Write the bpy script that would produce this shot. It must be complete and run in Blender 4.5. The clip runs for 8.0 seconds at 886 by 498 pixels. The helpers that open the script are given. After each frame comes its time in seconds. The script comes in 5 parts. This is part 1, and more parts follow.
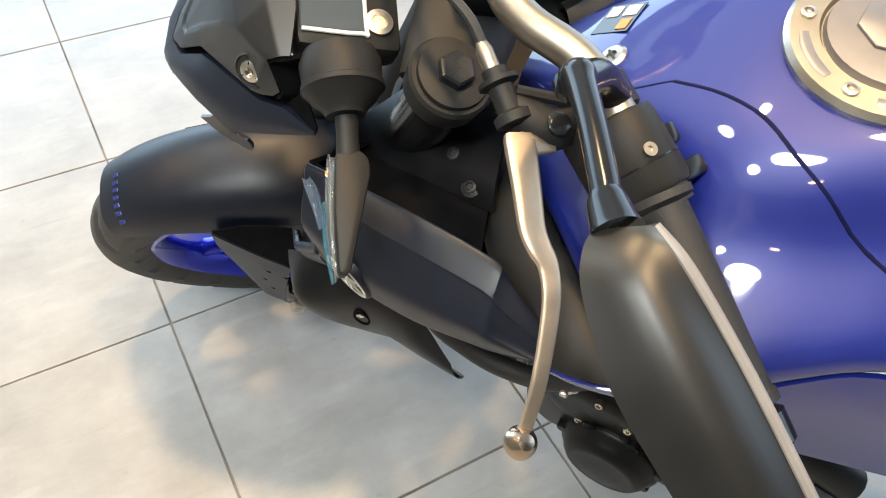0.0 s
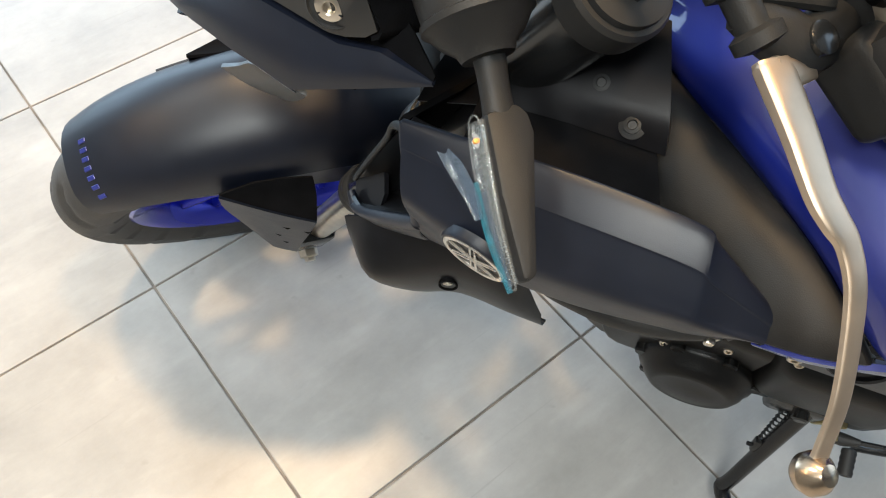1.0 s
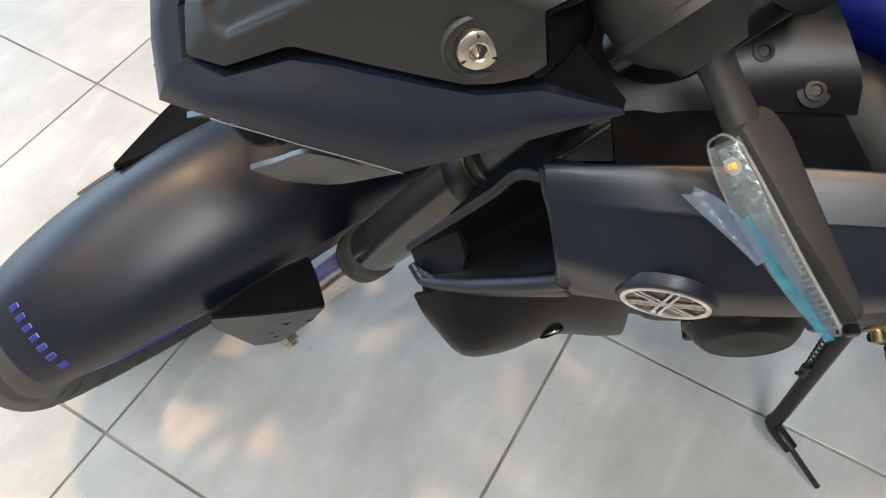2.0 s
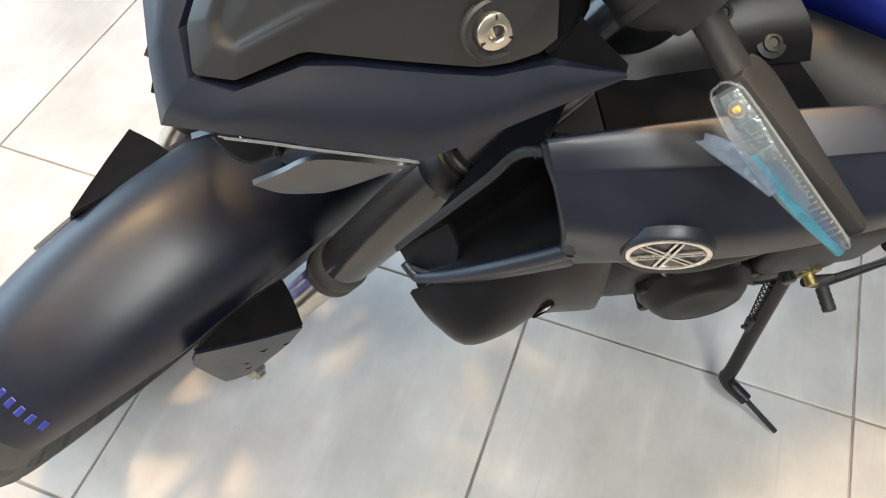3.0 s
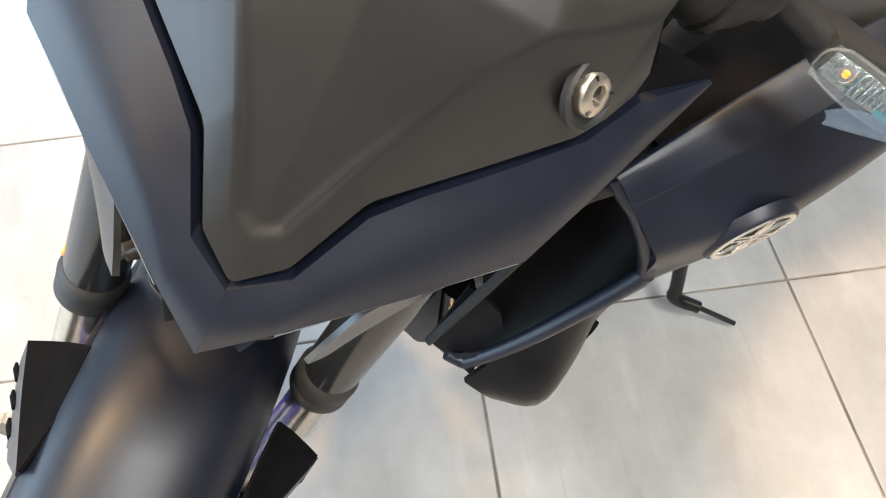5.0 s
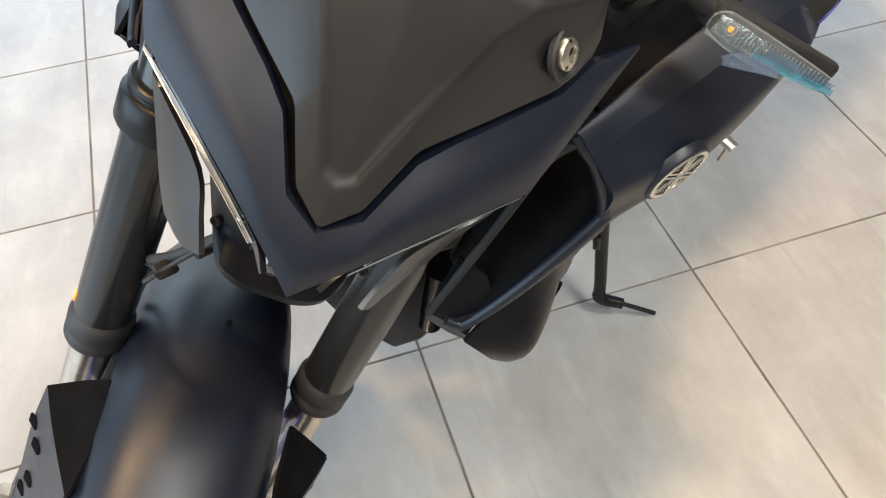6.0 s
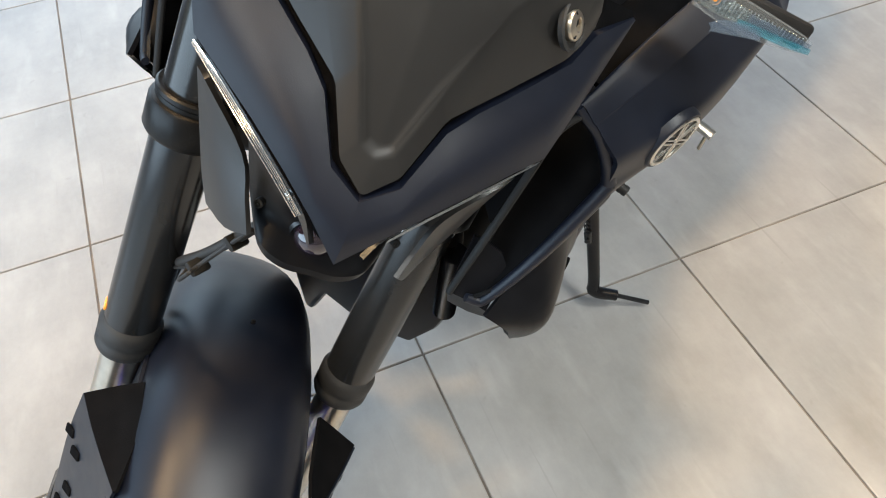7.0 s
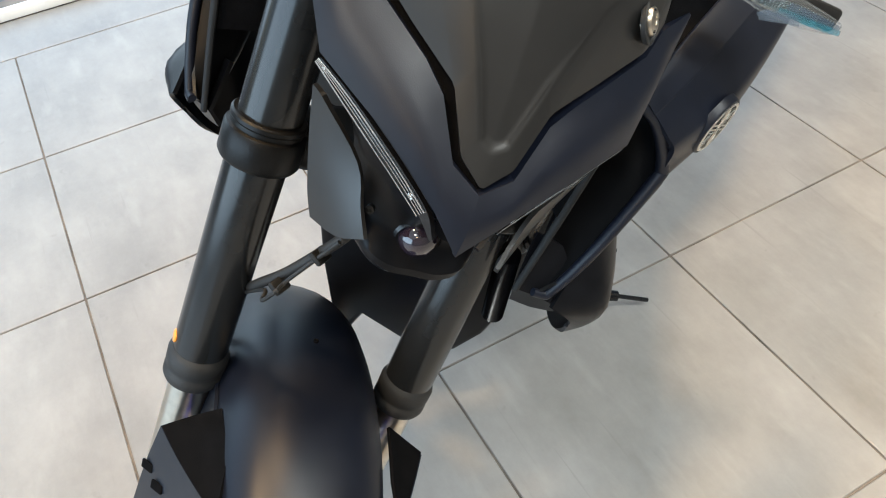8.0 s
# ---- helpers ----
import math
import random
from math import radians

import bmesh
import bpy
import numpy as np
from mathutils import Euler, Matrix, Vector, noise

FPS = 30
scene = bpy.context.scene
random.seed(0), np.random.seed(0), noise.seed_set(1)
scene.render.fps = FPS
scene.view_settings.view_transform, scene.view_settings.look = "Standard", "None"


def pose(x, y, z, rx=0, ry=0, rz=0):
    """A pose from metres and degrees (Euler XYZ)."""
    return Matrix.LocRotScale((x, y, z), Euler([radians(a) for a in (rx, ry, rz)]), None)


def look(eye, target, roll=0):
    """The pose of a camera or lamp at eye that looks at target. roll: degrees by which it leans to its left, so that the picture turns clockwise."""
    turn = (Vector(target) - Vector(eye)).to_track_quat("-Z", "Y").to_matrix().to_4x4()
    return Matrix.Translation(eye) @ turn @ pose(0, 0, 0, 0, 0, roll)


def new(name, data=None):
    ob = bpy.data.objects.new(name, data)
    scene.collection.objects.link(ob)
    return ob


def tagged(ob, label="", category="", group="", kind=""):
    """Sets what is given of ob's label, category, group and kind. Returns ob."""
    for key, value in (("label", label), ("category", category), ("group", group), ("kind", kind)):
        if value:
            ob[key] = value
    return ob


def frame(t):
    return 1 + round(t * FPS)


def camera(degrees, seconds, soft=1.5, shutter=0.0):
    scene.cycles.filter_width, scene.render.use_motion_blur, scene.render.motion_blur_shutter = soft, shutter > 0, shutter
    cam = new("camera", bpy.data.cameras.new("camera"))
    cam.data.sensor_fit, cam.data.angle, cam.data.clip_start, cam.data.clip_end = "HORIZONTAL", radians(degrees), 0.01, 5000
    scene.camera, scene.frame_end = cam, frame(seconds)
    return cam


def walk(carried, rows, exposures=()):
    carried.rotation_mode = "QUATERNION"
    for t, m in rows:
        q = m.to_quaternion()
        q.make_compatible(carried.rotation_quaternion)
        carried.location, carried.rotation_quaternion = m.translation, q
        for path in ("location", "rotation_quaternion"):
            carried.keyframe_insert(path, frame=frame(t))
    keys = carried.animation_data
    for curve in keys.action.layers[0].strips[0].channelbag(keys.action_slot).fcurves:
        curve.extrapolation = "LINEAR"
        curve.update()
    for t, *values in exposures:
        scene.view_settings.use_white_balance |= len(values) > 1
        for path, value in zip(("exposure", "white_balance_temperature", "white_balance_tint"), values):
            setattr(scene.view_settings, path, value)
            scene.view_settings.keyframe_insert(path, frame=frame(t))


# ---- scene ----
cam = camera(59.6, 8.0, soft=1.1)
PATH = [
    (0, (-0.017, -0.957, 1.204), (0.685, 0.157, -0.301), 4.3),
    (0.5, (-0.069, -0.874, 1.146), (0.663, 0.071, -0.458), 5.6),
    (1, (-0.06, -0.77, 1.128), (0.666, 0.033, -0.553), 4.1),
    (1.5, (-0.063, -0.673, 1.075), (0.726, 0.0, -0.636), 0.2),
    (1.7, (-0.073, -0.633, 1.064), (0.78, -0.004, -0.632), -0.0),
    (2.8, (-0.141, -0.558, 1.06), (0.96, -0.211, -0.573), 3.2),
    (3, (-0.14, -0.553, 1.063), (0.955, -0.209, -0.574), 2.8),
    (3.5, (-0.1, -0.535, 1.046), (0.973, -0.217, -0.611), 0.6),
    (4, (-0.042, -0.521, 1.036), (1.031, -0.277, -0.634), -2.3),
    (4.5, (-0.036, -0.499, 1.042), (1.043, -0.384, -0.638), -4.2),
    (4.7, (-0.051, -0.475, 1.042), (1.046, -0.426, -0.63), -4.7),
    (5.8, (-0.146, -0.348, 1.076), (1.058, -0.693, -0.483), -1.9),
    (6, (-0.165, -0.353, 1.083), (1.053, -0.709, -0.462), -2.4),
    (6.5, (-0.194, -0.352, 1.087), (1.044, -0.73, -0.438), -3.7),
    (7, (-0.199, -0.312, 1.089), (1.047, -0.736, -0.417), -4.6),
    (7.5, (-0.195, -0.242, 1.095), (1.055, -0.73, -0.388), -5.3),
    (8, (-0.195, -0.216, 1.102), (1.05, -0.784, -0.356), -5.8),
]
walk(cam, [(t, look(eye, target, roll)) for t, eye, target, roll in PATH],
     exposures=[(0, -0.02, 5700, 1), (1.7, 0.06, 5600, 2), (3, 0.44, 5750, 3), (4, 0.56, 5750, 3), (4.6, 0.68, 5700, 5), (5.2, 0.32, 5800, 4), (5.8, 0.12, 5850, 4), (8, -0.16, 5600, 1)])

# world, daylight and lamps
world = bpy.data.worlds.new("daylight")
scene.world = world
world.use_nodes = True
wn = world.node_tree.nodes
sky = wn.new("ShaderNodeTexSky")
sky.sky_type = "NISHITA"
sky.sun_disc = False
sky.sun_elevation, sky.sun_rotation = radians(42), radians(100)
world.node_tree.links.new(sky.outputs[0], wn["Background"].inputs[0])
wn["Background"].inputs[1].default_value = 0.12


def lamp(name, m, power, colour, size, size_y=0.0, shape="DISK", beam=180):
    data = bpy.data.lights.new(name, "AREA")
    data.shape, data.size, data.energy, data.color = shape, size, power, colour
    data.spread = radians(beam)
    if size_y:
        data.size_y = size_y
    ob = new(name, data)
    ob.matrix_world = m
    return ob


WARM = (1.0, 0.60, 0.28)
COOL = (0.78, 0.89, 1.0)
NEUTRAL = (1.0, 0.90, 0.79)
lamp("window_daylight", look((2.9, -0.6, 1.55), (0.0, -0.6, 0.6)), 85, COOL, 5.0, 2.5, "RECTANGLE")
lamp("window_daylight", look((-0.2, 3.75, 1.5), (0.0, 0.0, 0.5)), 182, COOL, 4.6, 2.4, "RECTANGLE")
# Unseen ceiling panels added as fill for the shaded floor; places assumed.
FILL_PANELS = ((-0.75, -1.35, 66), (-1.05, 0.75, 22), (-1.75, -1.15, 54))
for lx, ly, lp in FILL_PANELS:
    lamp("fill_bulb", look((lx, ly, 2.94), (lx, ly, 0)), lp, NEUTRAL, 0.56)
GLOW = []
# The first two match the bike's shadows; the other two are added, unseen fill.
for lx, ly, lp in ((0.25, 0.30, 45), (0.45, -0.97, 44), (-1.3, -2.6, 6), (-2.45, 1.1, 34)):
    lamp("downlight_or_fill_bulb", look((lx, ly, 2.93), (lx, ly, 0)), lp, WARM, 0.24, beam=150)
    GLOW.append((lx, ly))


# materials
def mat(name, base, rough=0.5, metal=0.0, vary=0.12, scale=30.0, bump=0.0, bscale=400.0, coat=0.0, spec=0.5, streak=1.0):
    m = bpy.data.materials.new(name)
    m.use_nodes = True
    nt = m.node_tree
    n, link = nt.nodes, nt.links.new
    b = n["Principled BSDF"]
    tc = n.new("ShaderNodeTexCoord")
    mp = n.new("ShaderNodeMapping")
    mp.inputs["Scale"].default_value = (1, streak, 1)
    link(tc.outputs["Object"], mp.inputs[0])
    big = n.new("ShaderNodeTexNoise")
    big.inputs["Scale"].default_value, big.inputs["Detail"].default_value = scale, 6
    link(mp.outputs[0], big.inputs[0])
    ramp = n.new("ShaderNodeValToRGB")
    ramp.color_ramp.elements[0].position, ramp.color_ramp.elements[1].position = 0.3, 0.7
    lo = [c * (1 - vary) for c in base]
    hi = [min(1, c * (1 + vary)) for c in base]
    ramp.color_ramp.elements[0].color, ramp.color_ramp.elements[1].color = (*lo, 1), (*hi, 1)
    link(big.outputs[0], ramp.inputs[0])
    link(ramp.outputs[0], b.inputs["Base Color"])
    fine = n.new("ShaderNodeTexNoise")
    fine.inputs["Scale"].default_value, fine.inputs["Detail"].default_value = bscale, 4
    link(tc.outputs["Object"], fine.inputs[0])
    rr = n.new("ShaderNodeMapRange")
    rr.inputs["To Min"].default_value, rr.inputs["To Max"].default_value = rough * 0.88, min(1, rough * 1.12)
    link(big.outputs[0], rr.inputs[0])
    link(rr.outputs[0], b.inputs["Roughness"])
    b.inputs["Metallic"].default_value = metal
    b.inputs["Specular IOR Level"].default_value = spec
    b.inputs["Coat Weight"].default_value = coat
    b.inputs["Coat Roughness"].default_value = 0.04
    if bump:
        bp = n.new("ShaderNodeBump")
        bp.inputs["Strength"].default_value, bp.inputs["Distance"].default_value = bump, 0.001
        link(fine.outputs[0], bp.inputs["Height"])
        link(bp.outputs[0], b.inputs["Normal"])
    return m


def clear(name, colour, rough=0.05, ior=1.45):
    m = mat(name, colour, rough)
    b = m.node_tree.nodes["Principled BSDF"]
    b.inputs["Transmission Weight"].default_value, b.inputs["IOR"].default_value = 1.0, ior
    return m


MATTE = mat("matte_midnight_paint", (0.0040, 0.0056, 0.0118), 0.42, 0.0, 0.10, 60, 0.06, 1500, 0.0, 0.36)
VISOR = mat("matte_black_visor", (0.0085, 0.0084, 0.0083), 0.40, 0.0, 0.08, 60, 0.035, 1800, 0.0, 0.45)
PLASTIC = mat("black_moulded_plastic", (0.013, 0.013, 0.013), 0.50, 0.0, 0.15, 40, 0.15, 1400, 0.0, 0.20)
GLOSSBLACK = mat("gloss_black_plastic", (0.006, 0.006, 0.007), 0.20, 0.0, 0.15, 40, 0.0, 400, 0.0, 0.4)
BLUE = mat("deep_blue_lacquer", (0.0035, 0.010, 0.16), 0.5, 0.12, 0.02, 3, 0.0, 400, 1.0)
RIM = mat("blue_wheel_paint", (0.012, 0.020, 0.45), 0.24, 0.6, 0.08, 30, 0, 400, 0.5)
TUBE = mat("black_anodised_fork", (0.012, 0.0125, 0.013), 0.20, 0.0, 0.1, 40, 0.0, 400, 0.0, 0.42)
CHROME = mat("bright_chrome", (0.78, 0.77, 0.75), 0.10, 1.0, 0.05, 60)
LEVERMETAL = mat("satin_champagne_alloy", (0.46, 0.375, 0.285), 0.46, 1.0, 0.06, 60, 0.05, 700)
SILVER = mat("cast_silver_aluminium", (0.50, 0.425, 0.325), 0.40, 1.0, 0.10, 50, 0.15, 700)
BARMETAL = mat("champagne_bar_steel", (0.30, 0.265, 0.215), 0.42, 1.0, 0.08, 40, 0.05, 900)
YELLOWZINC = mat("yellow_zinc_plate", (0.42, 0.35, 0.16), 0.38, 1.0, 0.2, 90)
STEEL = mat("zinc_steel", (0.55, 0.50, 0.42), 0.30, 1.0, 0.12, 90)
RUBBER = mat("black_rubber", (0.012, 0.012, 0.012), 0.6, 0.0, 0.2, 60, 0.3, 900)
TYRE = mat("tyre_rubber", (0.028, 0.027, 0.026), 0.62, 0.0, 0.2, 70, 0.3, 900)
ENGINE = mat("black_cast_engine", (0.005, 0.005, 0.005), 0.36, 0.0, 0.25, 30, 0.18, 600, 0.0, 0.22)
# Shade put into a colour, for holes, gaps and parts that read dark.
SHADEBLACK = mat("shade_black", (0.004, 0.004, 0.0045), 0.9, 0.0, 0.3, 60, 0.2, 900, 0.0, 0.03)
DUCTBLACK = mat("satin_black_duct", (0.005, 0.005, 0.0055), 0.30, 0.0, 0.2, 60, 0.03, 900, 0.0, 0.20)
HOUSING = mat("black_lamp_housing", (0.005, 0.005, 0.006), 0.34, 0.0, 0.2, 60, 0.05, 900, 0.0, 0.14)
GAPBLUE = mat("shadowed_blue_gap", (0.003, 0.004, 0.030), 0.6, 0.0, 0.2, 60, 0.0, 400, 0.0, 0.1)
GREYPLASTIC = mat("grey_guard_plastic", (0.045, 0.045, 0.048), 0.45, 0.0, 0.1, 40, 0.1, 1200)
# Lighter grey that paints the light caught by the mirror's edge.
EDGEGLINT = mat("pale_edge_glint", (0.16, 0.15, 0.145), 0.42, 0.0, 0.1, 40, 0.1, 1200)
POLISHED = mat("polished_champagne_alloy", (0.44, 0.34, 0.24), 0.24, 1.0, 0.08, 60, 0.05, 700)
WARMGREY = mat("satin_grey_flap", (0.0099, 0.0093, 0.0087), 0.36, 0.0, 0.10, 40, 0.03, 1200, 0.0, 0.65)
FILM = mat("blue_protective_film", (0.03, 0.15, 0.21), 0.10, 0.0, 0.45, 150, 0.8, 300)
FILM.node_tree.nodes["Principled BSDF"].inputs["Alpha"].default_value = 0.4
CLEARFILM = mat("clear_crumpled_film", (0.07, 0.10, 0.15), 0.05, 0.0, 0.2, 150, 0.9, 260)
CLEARFILM.node_tree.nodes["Principled BSDF"].inputs["Alpha"].default_value = 0.38
LENS = mat("clear_lens_plastic", (0.30, 0.33, 0.35), 0.04)
LENS.node_tree.nodes["Principled BSDF"].inputs["Alpha"].default_value = 0.16
LAMPGLASS = mat("dark_projector_glass", (0.020, 0.014, 0.022), 0.05, 0.0, 0.2, 60, 0.0, 400, 1.0)
REFLECTOR = mat("ribbed_lamp_reflector", (0.24, 0.28, 0.29), 0.25, 1.0, 0.6, 400, 1.0, 700)
AMBER = mat("amber_bulb", (0.75, 0.30, 0.03), 0.3)
BADGE = mat("badge_silver", (0.66, 0.63, 0.58), 0.28, 1.0, 0.06, 90)
BADGEDARK = mat("badge_dark_ground", (0.022, 0.020, 0.019), 0.45, 0.0, 0.1, 60)
CAPMETAL = mat("champagne_cap_ring", (0.46, 0.42, 0.34), 0.35, 1.0, 0.06, 60, 0.05, 900)
CAPDARK = mat("grey_cap_centre", (0.20, 0.19, 0.19), 0.42, 0.6, 0.08, 60)
ORANGE = mat("orange_print", (0.8, 0.20, 0.03), 0.5)
WHITEPRINT = mat("pale_print", (0.62, 0.62, 0.58), 0.5)
BLUEPRINT = mat("blue_letter_print", (0.012, 0.018, 0.15), 0.4)
GROUT = mat("grey_brown_grout", (0.17, 0.145, 0.12), 0.7, 0, 0.6, 9, 0.5, 300)
WHITE = mat("white_paint", (0.78, 0.78, 0.76), 0.6, 0, 0.04, 8, 0.1, 300)
GREYWALL = mat("light_grey_wall_paint", (0.62, 0.62, 0.61), 0.6, 0, 0.05, 8, 0.1, 300)
# Grey of the unseen walls, kept dark to deepen the bike's reflections.
MIDWALL = mat("unseen_wall_grey", (0.13, 0.127, 0.123), 0.6, 0, 0.06, 8, 0.1, 300)
DARKWALL = mat("dark_grey_threshold", (0.09, 0.095, 0.105), 0.55, 0, 0.12, 6, 0.1, 200)
SCREEN = mat("grey_lcd_glass", (0.05, 0.06, 0.07), 0.12, 0, 0.05, 30)


def tile_material():
    m = bpy.data.materials.new("grey_cement_tile")
    m.use_nodes = True
    n, link = m.node_tree.nodes, m.node_tree.links.new
    b = n["Principled BSDF"]
    b.inputs["Specular IOR Level"].default_value = 0.5
    info = n.new("ShaderNodeObjectInfo")
    geo = n.new("ShaderNodeNewGeometry")
    mp = n.new("ShaderNodeMapping")
    mp.inputs["Scale"].default_value = (1.8, 4.2, 1.0)
    link(geo.outputs["Position"], mp.inputs[0])
    add = n.new("ShaderNodeVectorMath")
    add.operation = "MULTIPLY_ADD"
    comb = n.new("ShaderNodeCombineXYZ")
    link(info.outputs["Random"], comb.inputs[0])
    link(info.outputs["Random"], comb.inputs[1])
    link(comb.outputs[0], add.inputs[0])
    add.inputs[1].default_value = (31, 57, 0)
    link(mp.outputs[0], add.inputs[2])
    streak = n.new("ShaderNodeTexNoise")
    streak.inputs["Scale"].default_value, streak.inputs["Detail"].default_value, streak.inputs["Roughness"].default_value = 1.6, 9, 0.66
    link(add.outputs[0], streak.inputs[0])
    cloud = n.new("ShaderNodeTexNoise")
    cloud.inputs["Scale"].default_value, cloud.inputs["Detail"].default_value = 4.6, 9
    cloud.inputs["Roughness"].default_value = 0.68
    link(geo.outputs["Position"], cloud.inputs[0])
    mix = n.new("ShaderNodeMath")
    mix.operation = "MULTIPLY_ADD"
    link(streak.outputs[0], mix.inputs[0])
    mix.inputs[1].default_value = 0.45
    half = n.new("ShaderNodeMath")
    half.operation = "MULTIPLY"
    half.inputs[1].default_value = 0.55
    link(cloud.outputs[0], half.inputs[0])
    link(half.outputs[0], mix.inputs[2])
    ramp = n.new("ShaderNodeValToRGB")
    ramp.color_ramp.elements[0].position, ramp.color_ramp.elements[1].position = 0.30, 0.72
    ramp.color_ramp.elements[0].color, ramp.color_ramp.elements[1].color = (0.20, 0.193, 0.182, 1), (0.385, 0.372, 0.353, 1)
    link(mix.outputs[0], ramp.inputs[0])
    # thin dark scratches along the grain
    mp2 = n.new("ShaderNodeMapping")
    mp2.inputs["Scale"].default_value = (3.0, 85.0, 1.0)
    mp2.inputs["Rotation"].default_value = (0, 0, 0.06)
    link(geo.outputs["Position"], mp2.inputs[0])
    scr = n.new("ShaderNodeTexNoise")
    scr.inputs["Scale"].default_value, scr.inputs["Detail"].default_value = 1.0, 3
    link(mp2.outputs[0], scr.inputs[0])
    sr = n.new("ShaderNodeMapRange")
    sr.inputs["From Min"].default_value, sr.inputs["From Max"].default_value = 0.66, 0.76
    sr.inputs["To Min"].default_value, sr.inputs["To Max"].default_value = 0.0, 0.35
    link(scr.outputs[0], sr.inputs[0])
    dark = n.new("ShaderNodeMix")
    dark.data_type = "RGBA"
    link(sr.outputs[0], dark.inputs[0])
    link(ramp.outputs[0], dark.inputs[6])
    dark.inputs[7].default_value = (0.20, 0.19, 0.18, 1)
    # pale wiped streaks and small dark smudges
    mp3 = n.new("ShaderNodeMapping")
    mp3.inputs["Rotation"].default_value = (0, 0, 0.75)
    mp3.inputs["Scale"].default_value = (7.0, 24.0, 1.0)
    link(geo.outputs["Position"], mp3.inputs[0])
    wipe = n.new("ShaderNodeTexNoise")
    wipe.inputs["Scale"].default_value, wipe.inputs["Detail"].default_value = 1.0, 8
    link(mp3.outputs[0], wipe.inputs[0])
    wr = n.new("ShaderNodeMapRange")
    wr.inputs["From Min"].default_value, wr.inputs["From Max"].default_value = 0.56, 0.74
    wr.inputs["To Min"].default_value, wr.inputs["To Max"].default_value = 0.0, 0.22
    link(wipe.outputs[0], wr.inputs[0])
    pale = n.new("ShaderNodeMix")
    pale.data_type = "RGBA"
    link(wr.outputs[0], pale.inputs[0])
    link(dark.outputs[2], pale.inputs[6])
    pale.inputs[7].default_value = (0.46, 0.45, 0.43, 1)
    spot = n.new("ShaderNodeTexNoise")
    spot.inputs["Scale"].default_value, spot.inputs["Detail"].default_value = 22.0, 3
    link(geo.outputs["Position"], spot.inputs[0])
    pr = n.new("ShaderNodeMapRange")
    pr.inputs["From Min"].default_value, pr.inputs["From Max"].default_value = 0.69, 0.76
    pr.inputs["To Min"].default_value, pr.inputs["To Max"].default_value = 0.0, 0.4
    link(spot.outputs[0], pr.inputs[0])
    smudge = n.new("ShaderNodeMix")
    smudge.data_type = "RGBA"
    link(pr.outputs[0], smudge.inputs[0])
    link(pale.outputs[2], smudge.inputs[6])
    smudge.inputs[7].default_value = (0.19, 0.18, 0.165, 1)
    link(smudge.outputs[2], b.inputs["Base Color"])
    rr = n.new("ShaderNodeMapRange")
    rr.inputs["To Min"].default_value, rr.inputs["To Max"].default_value = 0.24, 0.44
    link(mix.outputs[0], rr.inputs[0])
    link(rr.outputs[0], b.inputs["Roughness"])
    bp = n.new("ShaderNodeBump")
    bp.inputs["Strength"].default_value, bp.inputs["Distance"].default_value = 0.12, 0.002
    link(streak.outputs[0], bp.inputs["Height"])
    link(bp.outputs[0], b.inputs["Normal"])
    return m


TILE = tile_material()


# mesh helpers
def curve_points(pts, n):
    """A smooth line through pts, n steps between each two."""
    p = [Vector(q) for q in pts]
    if len(p) < 3 or n < 2:
        return [p[i].lerp(p[i + 1], k / n) for i in range(len(p) - 1) for k in range(n)] + [p[-1]]
    p = [p[0] * 2 - p[1]] + p + [p[-1] * 2 - p[-2]]
    out = []
    for i in range(1, len(p) - 2):
        for k in range(n):
            t = k / n
            a, b, c, d = p[i - 1:i + 3]
            out.append(0.5 * (2 * b + (c - a) * t + (2 * a - 5 * b + 4 * c - d) * t * t + (3 * b - a - 3 * c + d) * t ** 3))
    return out + [p[-2]]


def sheet(rows, thick=0.003, nu=4, nv=4, flip=False):
    """A panel with thickness through rows of points; nu steps along a row, nv from row to row (1: straight, faceted)."""
    g = [curve_points(row, nu) for row in rows]
    cols = [curve_points([row[j] for row in g], nv) for j in range(len(g[0]))]
    g = [[c[i] for c in cols] for i in range(len(cols[0]))]
    a, b = len(g), len(g[0])
    bm = bmesh.new()
    nrm = []
    for i in range(a):
        line = []
        for j in range(b):
            du = g[i][min(j + 1, b - 1)] - g[i][max(j - 1, 0)]
            dv = g[min(i + 1, a - 1)][j] - g[max(i - 1, 0)][j]
            k = du.cross(dv)
            line.append(k.normalized() if k.length > 1e-12 else Vector((0, 0, 1)))
        nrm.append(line)
    s = -1 if flip else 1
    top = [[bm.verts.new(g[i][j]) for j in range(b)] for i in range(a)]
    bot = [[bm.verts.new(g[i][j] - nrm[i][j] * thick * s) for j in range(b)] for i in range(a)]
    for i in range(a - 1):
        for j in range(b - 1):
            bm.faces.new((top[i][j], top[i][j + 1], top[i + 1][j + 1], top[i + 1][j]))
            bm.faces.new((bot[i][j], bot[i + 1][j], bot[i + 1][j + 1], bot[i][j + 1]))
    for i in range(a - 1):
        bm.faces.new((top[i][0], top[i + 1][0], bot[i + 1][0], bot[i][0]))
        bm.faces.new((top[i][-1], bot[i][-1], bot[i + 1][-1], top[i + 1][-1]))
    for j in range(b - 1):
        bm.faces.new((top[0][j], bot[0][j], bot[0][j + 1], top[0][j + 1]))
        bm.faces.new((top[-1][j], top[-1][j + 1], bot[-1][j + 1], bot[-1][j]))
    bmesh.ops.remove_doubles(bm, verts=bm.verts, dist=1e-6)
    bmesh.ops.recalc_face_normals(bm, faces=bm.faces)
    return bm


def soften(v, sq):
    return math.copysign(abs(v) ** sq, v)


